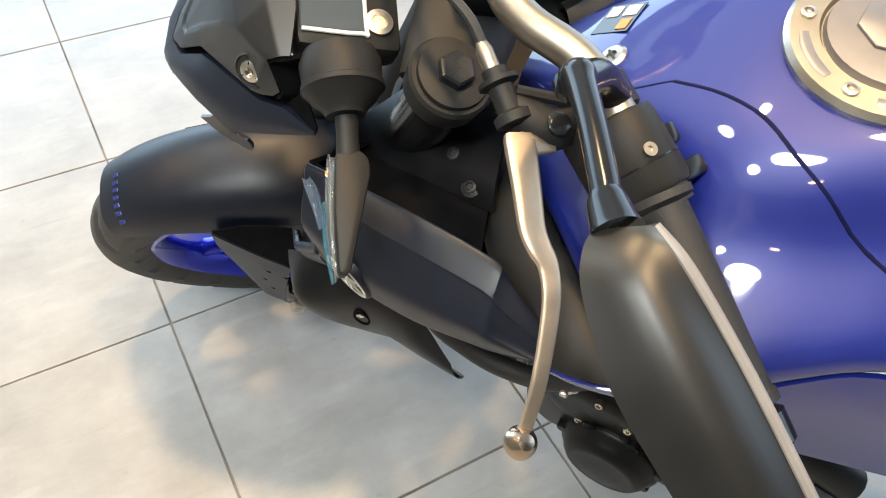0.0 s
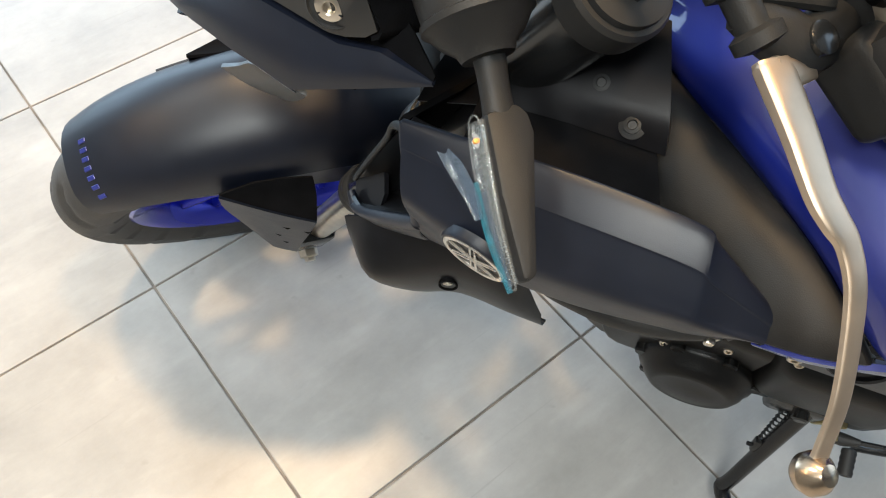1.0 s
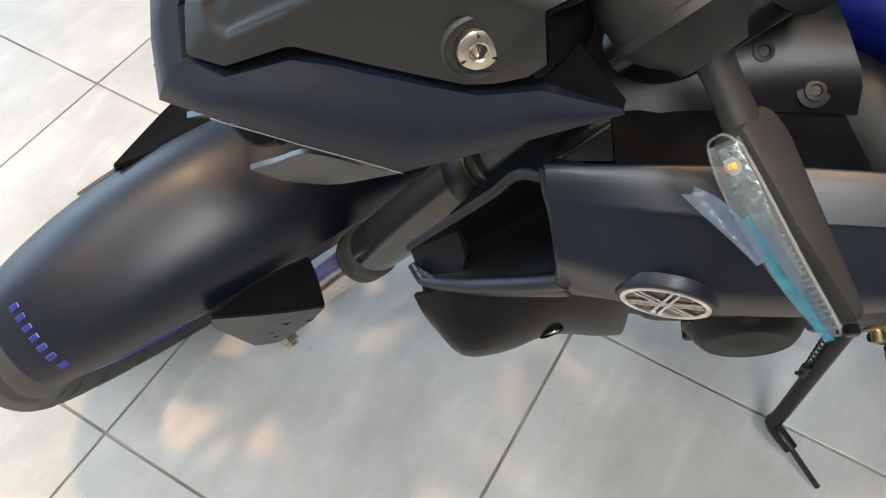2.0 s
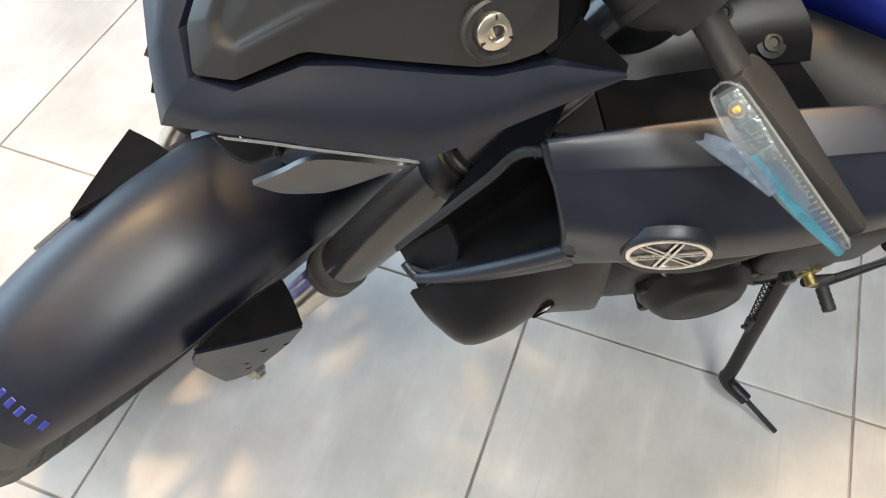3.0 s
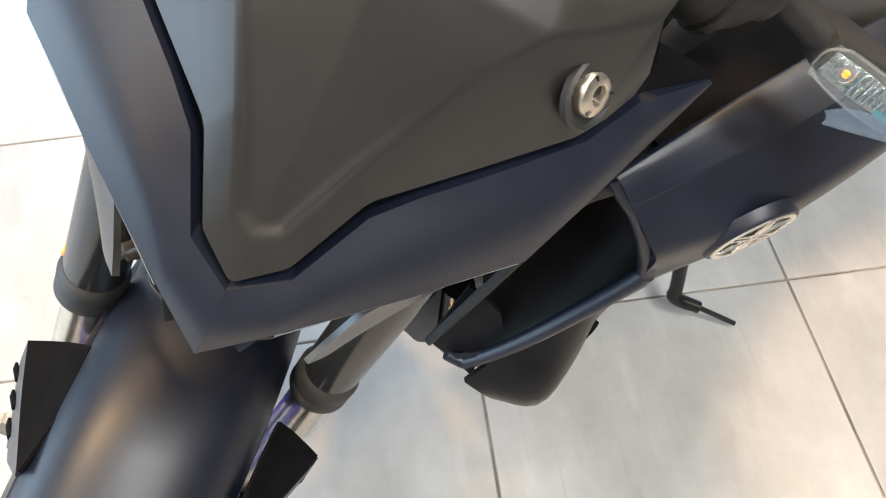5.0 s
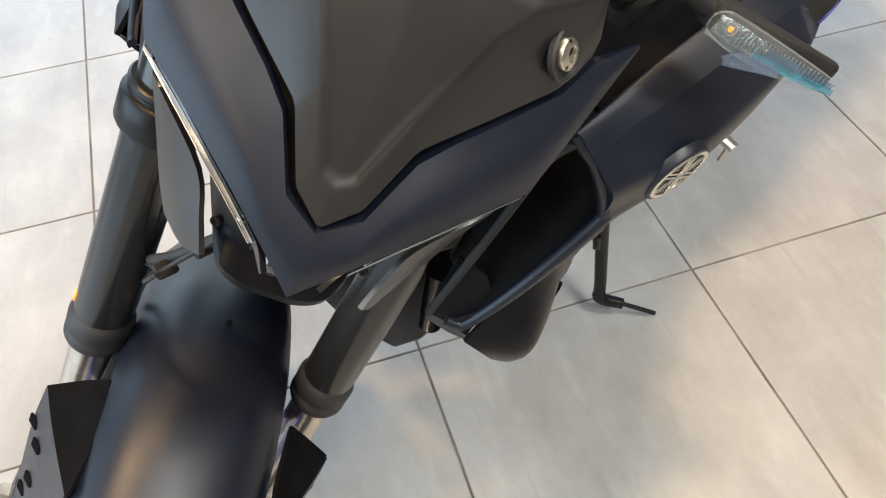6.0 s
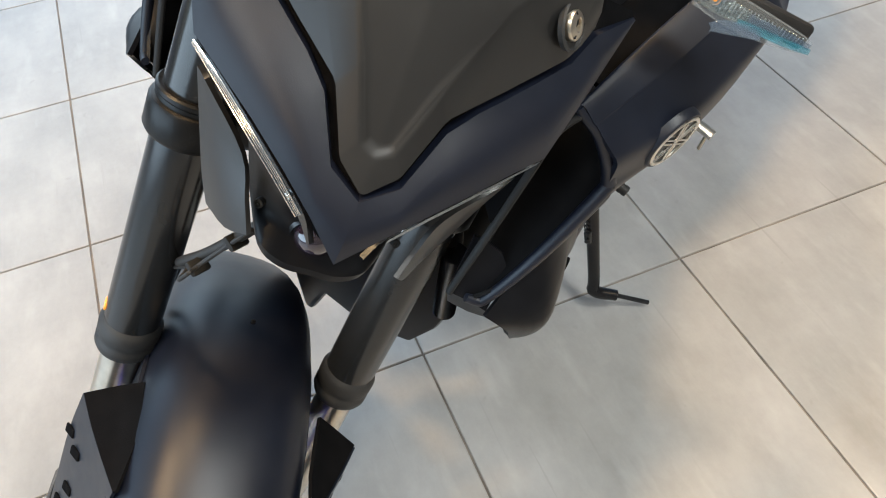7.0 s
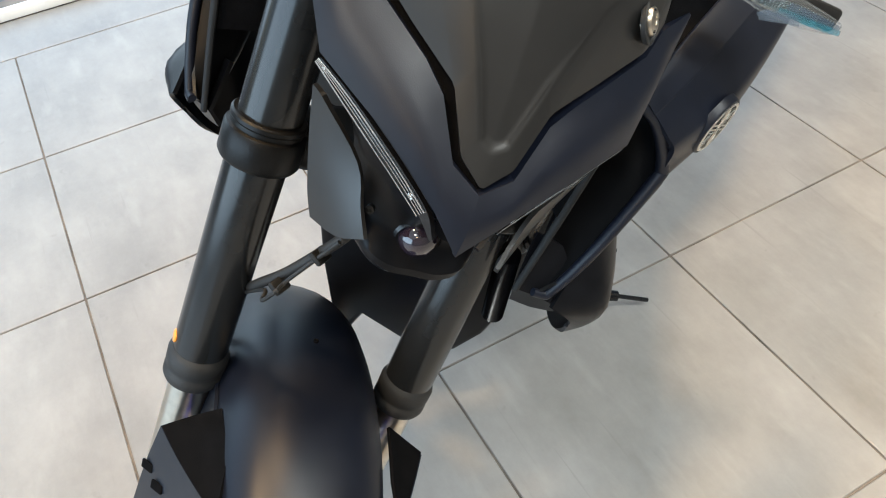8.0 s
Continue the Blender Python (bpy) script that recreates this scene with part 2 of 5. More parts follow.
def sweep(pts, radii, seg=14, n=5, flat=1.0, up=(0, 0, 1), sq=1.0):
    """A bar along pts; radii: one, or one for each point; flat: its height for its width, seen along up."""
    line = curve_points(pts, n)
    if isinstance(radii, (int, float)):
        radii = [radii] * len(pts)
    rad = [q.x for q in curve_points([(v, 0, 0) for v in radii], n)]
    bm = bmesh.new()
    rings = []
    for i, p in enumerate(line):
        d = (line[min(i + 1, len(line) - 1)] - line[max(i - 1, 0)]).normalized()
        side = d.cross(Vector(up))
        side = side.normalized() if side.length > 1e-4 else d.orthogonal().normalized()
        top = side.cross(d)
        rings.append([bm.verts.new(p + (side * soften(math.cos(t), sq) + top * soften(math.sin(t), sq) * flat) * max(rad[i], 1e-4)) for t in (2 * math.pi * k / seg for k in range(seg))])
    for a, b in zip(rings, rings[1:]):
        for k in range(seg):
            bm.faces.new((a[k], a[(k + 1) % seg], b[(k + 1) % seg], b[k]))
    bm.faces.new(rings[0])
    bm.faces.new(rings[-1])
    bmesh.ops.recalc_face_normals(bm, faces=bm.faces)
    return bm


def lathe(profile, m=None, seg=40, closed=False):
    """Turns (radius, along) about the local z axis, then moves it by m."""
    bm = bmesh.new()
    rings = [[bm.verts.new((r * math.cos(t), r * math.sin(t), z)) for t in (2 * math.pi * k / seg for k in range(seg))] for r, z in profile]
    pairs = list(zip(rings, rings[1:])) + ([(rings[-1], rings[0])] if closed else [])
    for a, b in pairs:
        for k in range(seg):
            bm.faces.new((a[k], a[(k + 1) % seg], b[(k + 1) % seg], b[k]))
    if not closed:
        bm.faces.new(rings[0])
        bm.faces.new(rings[-1])
    bmesh.ops.remove_doubles(bm, verts=bm.verts, dist=1e-6)
    bmesh.ops.recalc_face_normals(bm, faces=bm.faces)
    if m is not None:
        bmesh.ops.transform(bm, matrix=m, verts=bm.verts)
    return bm


def block(size, m=None, bevel=0.003, seg=2):
    bm = bmesh.new()
    bmesh.ops.create_cube(bm, size=1)
    bmesh.ops.scale(bm, vec=size, verts=bm.verts)
    if bevel:
        bmesh.ops.bevel(bm, geom=bm.edges[:], offset=bevel, segments=seg, profile=0.5, affect="EDGES")
    if m is not None:
        bmesh.ops.transform(bm, matrix=m, verts=bm.verts)
    return bm


def prism(poly, depth, m=None, bevel=0.0):
    """A flat outline (x, y) with that depth along z, from z 0."""
    bm = bmesh.new()
    f0 = bm.faces.new([bm.verts.new((x, y, 0)) for x, y in poly])
    ext = bmesh.ops.extrude_face_region(bm, geom=[f0])
    bmesh.ops.translate(bm, vec=(0, 0, depth), verts=[v for v in ext["geom"] if isinstance(v, bmesh.types.BMVert)])
    bmesh.ops.recalc_face_normals(bm, faces=bm.faces)
    if bevel:
        bmesh.ops.bevel(bm, geom=bm.edges[:], offset=bevel, segments=2, profile=0.5, affect="EDGES")
    if m is not None:
        bmesh.ops.transform(bm, matrix=m, verts=bm.verts)
    return bm


def join(*bms):
    out = bmesh.new()
    for b in bms:
        me = bpy.data.meshes.new("part")
        b.to_mesh(me)
        b.free()
        out.from_mesh(me)
        bpy.data.meshes.remove(me)
    return out


def aim(at, way, roll=0):
    """A pose at a point whose z axis looks along way."""
    return Matrix.Translation(at) @ Vector(way).to_track_quat("Z", "Y").to_matrix().to_4x4() @ pose(0, 0, 0, 0, 0, roll)


def flipx(rows, c=0.0):
    return [[(2 * c - p[0], p[1], p[2]) for p in row] for row in rows]


def mesh_ob(name, bm, material, sharp=32):
    me = bpy.data.meshes.new(name)
    bm.to_mesh(me)
    bm.free()
    me.polygons.foreach_set("use_smooth", [True] * len(me.polygons))
    me.set_sharp_from_angle(angle=radians(sharp))
    me.materials.append(material)
    return new(name, me)


def part(name, bm, material, parent, label="", m=None, sharp=32):
    ob = mesh_ob(name, bm, material, sharp)
    ob.parent = parent
    if m is not None:
        ob.matrix_local = m
    return tagged(ob, label)


def axes(right, up, origin):
    """A frame whose x axis is right and whose z axis is as near to up as that allows."""
    x = Vector(right).normalized()
    z = Vector(up)
    z = (z - x * z.dot(x)).normalized()
    y = z.cross(x)
    m = Matrix((x, y, z)).transposed().to_4x4()
    m.translation = origin
    return m


# the room: tiled floor, threshold and glass front, walls and ceiling
X0, X1, Y0, Y1, H = -3.0, 2.22, -4.0, 3.5, 3.0
floor = tagged(mesh_ob("floor", block((X1 - X0 + 0.3, Y1 - Y0 + 0.3, 0.1), pose((X0 + X1) / 2, (Y0 + Y1) / 2, -0.0535), 0), GROUT), "grey cement-look square tiles with thin brown grout", "floor", kind="structure")


def wall(name, size, at, material=GREYWALL, label="plain grey painted showroom wall"):
    return tagged(mesh_ob(name, block(size, pose(*at), 0.002, 1), material), label, "wall", kind="structure")


# West and south walls are out of view; their darkness shapes the reflections.
wall("wall_west", (0.15, Y1 - Y0, H), (X0 - 0.075, (Y0 + Y1) / 2, H / 2), MIDWALL, "unseen plain showroom wall, kept dark for reflections")
wall("wall_south", (X1 - X0, 0.15, H), ((X0 + X1) / 2, Y0 - 0.075, H / 2), MIDWALL, "unseen plain showroom wall, kept dark for reflections")
wall("wall_north", (X1 - X0, 0.12, 0.35), ((X0 + X1) / 2, Y1 + 0.12, H - 0.175))
tagged(mesh_ob("ceiling", block((X1 - X0, Y1 - Y0, 0.12), pose((X0 + X1) / 2, (Y0 + Y1) / 2, H + 0.06), 0.002, 1), WHITE), "flat white painted ceiling", "ceiling", kind="structure")
wall("wall_east", (0.12, Y1 - Y0, 0.35), (X1 + 0.12, (Y0 + Y1) / 2, H - 0.175))
tagged(mesh_ob("trim", block((0.035, Y1 - Y0, 0.03), pose(X1 + 0.0175, (Y0 + Y1) / 2, 0.015), 0.006), WHITE), "white metal sill along the glass front", "sill", kind="structure")
tagged(mesh_ob("trim", block((X1 - X0, 0.035, 0.03), pose((X0 + X1) / 2, Y1 + 0.0175, 0.015), 0.006), WHITE), "white metal sill along the glass front", "sill", kind="structure")
tagged(mesh_ob("ground", block((60, 60, 0.04), pose(0, 0, -0.04), 0), DARKWALL), "dark grey paving outside the glass front", "paving", kind="structure")

DIFFUSER = mat("lit_diffuser", (0.9, 0.85, 0.75), 0.5)
DIFFUSER.node_tree.nodes["Principled BSDF"].inputs["Emission Color"].default_value = (1, 0.78, 0.52, 1)
DIFFUSER.node_tree.nodes["Principled BSDF"].inputs["Emission Strength"].default_value = 4.0
PANELDIFFUSER = mat("lit_panel_diffuser", (0.92, 0.90, 0.86), 0.5)
PANELDIFFUSER.node_tree.nodes["Principled BSDF"].inputs["Emission Color"].default_value = (1.0, 0.90, 0.78, 1)
PANELDIFFUSER.node_tree.nodes["Principled BSDF"].inputs["Emission Strength"].default_value = 5.0
# Fittings around the added fill lights.
for lx, ly, lp in FILL_PANELS:
    fitting = new("fill_panel")
    fitting.matrix_world = pose(lx, ly, H)
    tagged(fitting, "wide round white ceiling panel, added as unseen fill light", "light panel", "ceiling light panels")
    part("trim_ring", lathe([(0.30, 0.0), (0.335, 0.0), (0.333, -0.014), (0.315, -0.022), (0.30, -0.014)], None, 56, True), WHITE, fitting)
    part("diffuser", lathe([(0.30, -0.004), (0.30, -0.010), (0.001, -0.010)], None, 56), PANELDIFFUSER, fitting, "glowing white diffuser")
for lx, ly in GLOW:
    fitting = new("downlight")
    fitting.matrix_world = pose(lx, ly, H)
    tagged(fitting, "round white warm ceiling downlight, two of the four added as fill", "downlight", "ceiling downlights")
    part("trim_ring", lathe([(0.13, 0.0), (0.155, 0.0), (0.153, -0.012), (0.14, -0.018), (0.13, -0.012)], None, 48, True), WHITE, fitting)
    part("diffuser", lathe([(0.13, -0.004), (0.13, -0.008), (0.001, -0.008)], None, 48), DIFFUSER, fitting, "glowing warm diffuser")

# the motorcycle's two frames: the body leans on its stand, the steering is turned to full left lock
AXLE = Vector((0.226, -0.115, 0.271))
BODY = axes((0.8245, 0.5032, 0.2588), (-0.2209, -0.1348, 0.9659), AXLE)
STEER = axes((0.3252, 0.8204, 0.4703), (0.0136, -0.5013, 0.8652), AXLE)
BASE = pose(AXLE.x, AXLE.y, 0)
B = BASE.inverted() @ BODY
S = BASE.inverted() @ STEER
MID = 0.022
bike = new("motorcycle")
bike.matrix_world = BASE
tagged(bike, "blue and matt black naked motorcycle leaning on its side stand", "motorcycle")


def sp(name, bm, material, label="", parent=None, sharp=32):
    return part(name, bm, material, parent or bike, label, None if parent else S, sharp)


def bp_(name, bm, material, label="", parent=None, sharp=32):
    return part(name, bm, material, parent or bike, label, None if parent else B, sharp)


# ---- steering: x right, y ahead of the fork, z up the fork, from the front axle
def ring_pts(radius, half, drop, th):
    """A section of the mudguard at the angle th from the fork's line towards the front."""
    c, s = math.cos(th), math.sin(th)
    out = []
    for k in range(-6, 7):
        u = k / 6
        rr = radius - drop * abs(u) ** 2.6
        out.append((half * math.sin(u * 1.25) / math.sin(1.25), rr * s, rr * c))
    return out


SIDEWAYS = pose(0, 0, 0, 0, 90, 0)
tyre_prof = []
for k in range(-10, 11):
    u = k / 10
    tyre_prof.append((0.238 + 0.064 * math.cos(u * 1.5) ** 0.8, 0.055 * math.sin(u * 1.5) * (1.0 if abs(u) < 0.9 else 0.93)))
tyre_prof += [(0.222, 0.040), (0.216, 0.036), (0.216, -0.036), (0.222, -0.040)]


def tyre_mesh(profile, seg=240):
    bm = lathe(profile, None, seg, True)
    for v in bm.verts:
        r = math.hypot(v.co.x, v.co.y)
        if r > 0.243:
            ang = math.atan2(v.co.y, v.co.x) / (2 * math.pi) * 20
            ph = (ang + abs(v.co.z) * 9 + (0.5 if v.co.z > 0 else 0)) % 1
            if ph < 0.2 and 0.008 < abs(v.co.z) < 0.0525:
                v.co.x *= (r - 0.005) / r
                v.co.y *= (r - 0.005) / r
    bmesh.ops.transform(bm, matrix=SIDEWAYS, verts=bm.verts)
    return bm


def wheel(add, spokes=10, width=0.036):
    w = add("wheel", lathe([(0.222, -width), (0.214, -width - 0.003), (0.205, -width + 0.002), (0.196, -width + 0.014), (0.190, -0.008), (0.190, 0.008), (0.196, width - 0.014), (0.205, width - 0.002), (0.214, width + 0.003), (0.222, width), (0.212, 0)], SIDEWAYS, 72, True), RIM, "blue painted alloy wheel")
    sub = lambda n, b, m, l="": part(n, b, m, w, l)
    sub("tyre", tyre_mesh(tyre_prof), TYRE, "black treaded road tyre")
    sub("hub", lathe([(0.012, -0.05), (0.03, -0.05), (0.036, -0.03), (0.034, 0.03), (0.03, 0.05), (0.012, 0.05)], SIDEWAYS, 32), RIM)
    for k in range(spokes):
        t = 2 * math.pi * (k // 2) / (spokes / 2) + (0.17 if k % 2 else -0.17)
        t0 = 2 * math.pi * (k // 2) / (spokes / 2)
        a = Vector((0.0, math.sin(t0) * 0.03, math.cos(t0) * 0.03))
        b = Vector((0.0, math.sin(t) * 0.194, math.cos(t) * 0.194))
        sub("spoke", sweep([a, a.lerp(b, 0.5), b], [0.012, 0.009, 0.011], 10, 3, 1.5, (1, 0, 0)), RIM)
    return w


front = wheel(sp)
part("valve", sweep([(0.0, 0.02, 0.19), (-0.01, 0.02, 0.165)], 0.004, 8, 2), RUBBER, front)
part("brake_disc", lathe([(0.085, 0.062), (0.145, 0.062), (0.145, 0.066), (0.085, 0.066)], SIDEWAYS, 60, True), STEEL, front, "steel brake disc")

def guard_radius(d):
    return 0.324 - 0.011 * max(0, min(1, (18 - d) / 50)) - 0.002 * max(0, (d - 38) / 20) ** 2


def guard_half(d):
    return 0.0725 - 0.013 * max(0, (d - 26) / 28) ** 1.5


def guard_drop(d):
    return 0.050 - 0.026 * max(0, (d - 28) / 38)


fender_rows = [ring_pts(guard_radius(d), guard_half(d), guard_drop(d), math.radians(d)) for d in range(-62, 59, 8)]
fender = sp("front_mudguard", sheet(fender_rows, 0.003, 1, 2), MATTE, "matt midnight-blue front mudguard")
part("rivet_hole", lathe([(0.0024, -0.002), (0.0024, 0.0004), (0.0014, 0.0005), (0.0010, -0.0006), (0.0004, -0.0006)], aim((-0.0025, -0.0150, 0.3205), (0, -0.05, 1)), 14), GLOSSBLACK, fender, "small dark rivet hole")
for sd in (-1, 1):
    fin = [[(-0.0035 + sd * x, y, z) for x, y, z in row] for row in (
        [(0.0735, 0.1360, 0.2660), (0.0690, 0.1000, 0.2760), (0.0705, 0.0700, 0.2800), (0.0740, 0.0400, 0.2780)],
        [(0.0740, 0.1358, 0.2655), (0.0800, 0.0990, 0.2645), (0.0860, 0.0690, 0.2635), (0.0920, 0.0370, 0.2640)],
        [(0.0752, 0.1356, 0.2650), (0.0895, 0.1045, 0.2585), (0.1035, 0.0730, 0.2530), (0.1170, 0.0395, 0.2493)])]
    # The fin is coloured near black for shade; the guard keeps the paint.
    part("fork_fin", sheet(fin, 0.003, 1, 2), SHADEBLACK, fender, "triangular fin beside the fork, with shade put into its colour")
    guard = [[(-0.0035 + sd * x, y, z) for x, y, z in row] for row in (
        [(0.0752, 0.1356, 0.2640), (0.0895, 0.1045, 0.2575), (0.1035, 0.0730, 0.2520), (0.1175, 0.0390, 0.2483)],
        [(0.0790, 0.1250, 0.2150), (0.0930, 0.0950, 0.2080), (0.1080, 0.0680, 0.2000), (0.1215, 0.0370, 0.1950)],
        [(0.0920, 0.0920, 0.1350), (0.1030, 0.0760, 0.1280), (0.1120, 0.0560, 0.1200), (0.1225, 0.0310, 0.1150)],
        [(0.1110, 0.0540, 0.0500), (0.1150, 0.0450, 0.0450), (0.1190, 0.0340, 0.0400), (0.1230, 0.0220, 0.0360)])]
    g = part("fork_guard", sheet(guard, 0.003, 2, 3), MATTE, fender, "matt guard between mudguard and axle")
    for x, y, z in ((0.1081, 0.0654, 0.1536), (0.1089, 0.0654, 0.2047), (0.1182, 0.0436, 0.2040), (0.1135, 0.0510, 0.1120)):
        part("slot", block((0.0026, 0.016, 0.008), axes((sd * 0.85, 0.45, 0.2), (0, -0.5, 1), (-0.0035 + sd * (x + 0.0013), y + 0.0007, z)), 0.0012), SHADEBLACK, g, "dark slot")
    edge = [(d, guard_radius(d) - guard_drop(d) + 0.001) for d in (-45, -25, -5, 8, 18, 28, 36)]
    skirt = [[(sd * guard_half(d), rr * math.sin(math.radians(d)), rr * math.cos(math.radians(d))) for d, rr in edge],
             [(sd * (guard_half(d) + 0.09 * w), (rr - w) * math.sin(math.radians(d)), (rr - w) * math.cos(math.radians(d))) for (d, rr), w in zip(edge, (0.020, 0.034, 0.052, 0.047, 0.031, 0.009, 0.0006))]]
    part("mudguard_skirt", sheet(skirt, 0.003, 4, 2), MATTE, fender)

for q in range(7):
    d = 51
    th = math.radians(d)
    lx = -0.046 + 0.0100 * q
    u = math.asin(lx / guard_half(d) * math.sin(1.25)) / 1.25
    rr = guard_radius(d) - guard_drop(d) * abs(u) ** 2.6
    du = 2.6 * guard_drop(d) * abs(u) ** 1.6 * (-1 if u < 0 else 1) / guard_half(d) * 0.75
    part("letter_bar", block((0.0052, 0.0014, 0.011), axes((1, -du * math.sin(th), -du * math.cos(th)), (0, math.cos(th), -math.sin(th)), (lx, (rr + 0.0002) * math.sin(th), (rr + 0.0002) * math.cos(th))), 0.0006, 1), BLUEPRINT, fender, "blue printed mark")
for sd in (-1, 1):
    fx = sd * 0.098 - 0.004
    leg = sp("fork_leg", lathe([(0.0225, 0.28), (0.0235, 0.30), (0.0240, 0.48), (0.0240, 0.50), (0.0240, 0.76), (0.020, 0.765)], pose(fx, -0.012, 0), 40), TUBE, "black anodised upside-down fork leg")
    sub = lambda n, b, m, l="": part(n, b, m, leg, l)
    sub("stanchion", lathe([(0.0185, 0.02), (0.0185, 0.30)], pose(fx, -0.012, 0), 32), STEEL, "bright chromed stanchion")
    sub("dust_seal", lathe([(0.019, 0.262), (0.0245, 0.263), (0.0262, 0.267), (0.0262, 0.273), (0.0252, 0.275), (0.0252, 0.278), (0.0262, 0.280), (0.0264, 0.291), (0.0250, 0.2945), (0.0235, 0.297)], pose(fx, -0.012, 0), 40), RUBBER)
    sub("clamp_ring", lathe([(0.024, 0.488), (0.0295, 0.489), (0.0312, 0.492), (0.0312, 0.513), (0.0300, 0.5155), (0.0275, 0.5165), (0.0275, 0.520), (0.0285, 0.5215), (0.0285, 0.5245), (0.0270, 0.526), (0.024, 0.526)], pose(fx, -0.012, 0), 40), ENGINE)
    sub("axle_lug", join(block((0.034, 0.055, 0.075), pose(sd * 0.108, -0.004, 0.02), 0.01), lathe([(0.022, -0.01), (0.022, 0.05)], pose(fx, -0.012, 0), 24)), TUBE)
    sub("axle_nut", lathe([(0.013, 0), (0.013, 0.010), (0.008, 0.012), (0.008, 0.016), (0.004, 0.017)], aim((sd * 0.126, 0.0, 0.0), (sd, 0, 0)), 6), STEEL, "yellow zinc axle nut")
sp("triple_clamp", join(sweep([(-0.10, -0.02, 0.505), (0, -0.045, 0.505), (0.10, -0.02, 0.505)], [0.02, 0.03, 0.02], 12, 6), lathe([(0.028, 0.45), (0.028, 0.74)], pose(0, -0.045, 0), 24)), PLASTIC, "black lower fork yoke")
top = sp("top_clamp", join(sweep([(-0.103, -0.012, 0.745), (0, -0.045, 0.75), (0.103, -0.012, 0.745)], [0.034, 0.042, 0.034], 20, 6, 0.4), lathe([(0.034, 0.735), (0.036, 0.74), (0.036, 0.762), (0.030, 0.766), (0.020, 0.766)], pose(0, -0.045, 0), 36)), PLASTIC, "black top fork yoke")
part("stem_nut", lathe([(0.019, 0.766), (0.019, 0.776), (0.016, 0.779)], pose(0, -0.045, 0), 6), GLOSSBLACK, top)
for sd in (-1, 1):
    part("fork_cap", lathe([(0.030, 0.744), (0.031, 0.762), (0.029, 0.765), (0.026, 0.765), (0.0255, 0.769), (0.020, 0.770)], pose(sd * 0.101, -0.012, 0), 40), PLASTIC, top)
    part("cap_hex", lathe([(0.0135, 0.766), (0.0135, 0.777), (0.0118, 0.7785), (0.001, 0.7785)], pose(sd * 0.101, -0.012, 0), 6), TUBE, top, "hexagonal fork adjuster")

# headlight cowl: half rows (distance from the middle, y, z) from the nose to the rear point
CX = 0.004
low = [(0, 0.1790, 0.5570), (0.020, 0.1745, 0.5785), (0.040, 0.1657, 0.5955), (0.061, 0.1548, 0.6110), (0.0785, 0.1420, 0.6205), (0.0964, 0.1299, 0.6305), (0.107, 0.112, 0.655), (0.1175, 0.093, 0.680), (0.1276, 0.0747, 0.7049)]
gro = [(0, 0.1735, 0.5945), (0.0185, 0.1665, 0.6050), (0.0325, 0.1500, 0.6345), (0.0457, 0.1420, 0.6475), (0.0587, 0.1335, 0.6565), (0.0750, 0.1215, 0.6675), (0.0900, 0.1115, 0.6795), (0.1020, 0.0950, 0.6935), (0.1255, 0.0755, 0.7060)]
PROUD = (0.0040, 0.0045, 0.0050, 0.0050, 0.0050, 0.0050, 0.0045, 0.0030, 0.0005)
mid = [((p[0] + q[0]) / 2 + 0.5 * d, (p[1] + q[1]) / 2 + 0.8 * d, (p[2] + q[2]) / 2 - 0.1 * d) for p, q, d in zip(low, gro, PROUD)]
mid[0] = (0, mid[0][1], mid[0][2])
# edge of the visor above the groove
lid = [(0, 0.1720, 0.5975), (0.0160, 0.1655, 0.6105), (0.0295, 0.1505, 0.6420), (0.0437, 0.1420, 0.6540), (0.0565, 0.1330, 0.6605), (0.0695, 0.1245, 0.6695), (0.0840, 0.1160, 0.6815), (0.0905, 0.1095, 0.6895), (0.0955, 0.1025, 0.6990), (0.0960, 0.0985, 0.7070)]


def both(row, c=CX):
    """A half row made whole by its mirror image."""
    return [(c - x, y, z) for x, y, z in reversed(row[1:])] + [(c + x, y, z) for x, y, z in row]


def tuck(row, narrow, back, rise):
    ease = [1.0] * (len(row) - 2) + [0.7, 0.1]
    return [(x * (1 - (1 - narrow) * e), y - back * e, z + rise * e) for (x, y, z), e in zip(row, ease)]


def halves(rows, thick, nu, nv):
    """Both halves of a panel in one mesh, with a crisp ridge where they meet."""
    return join(*[sheet([[(CX + sd * x, y, z) for x, y, z in row] for row in rows], thick, nu, nv, sd > 0) for sd in (-1, 1)])


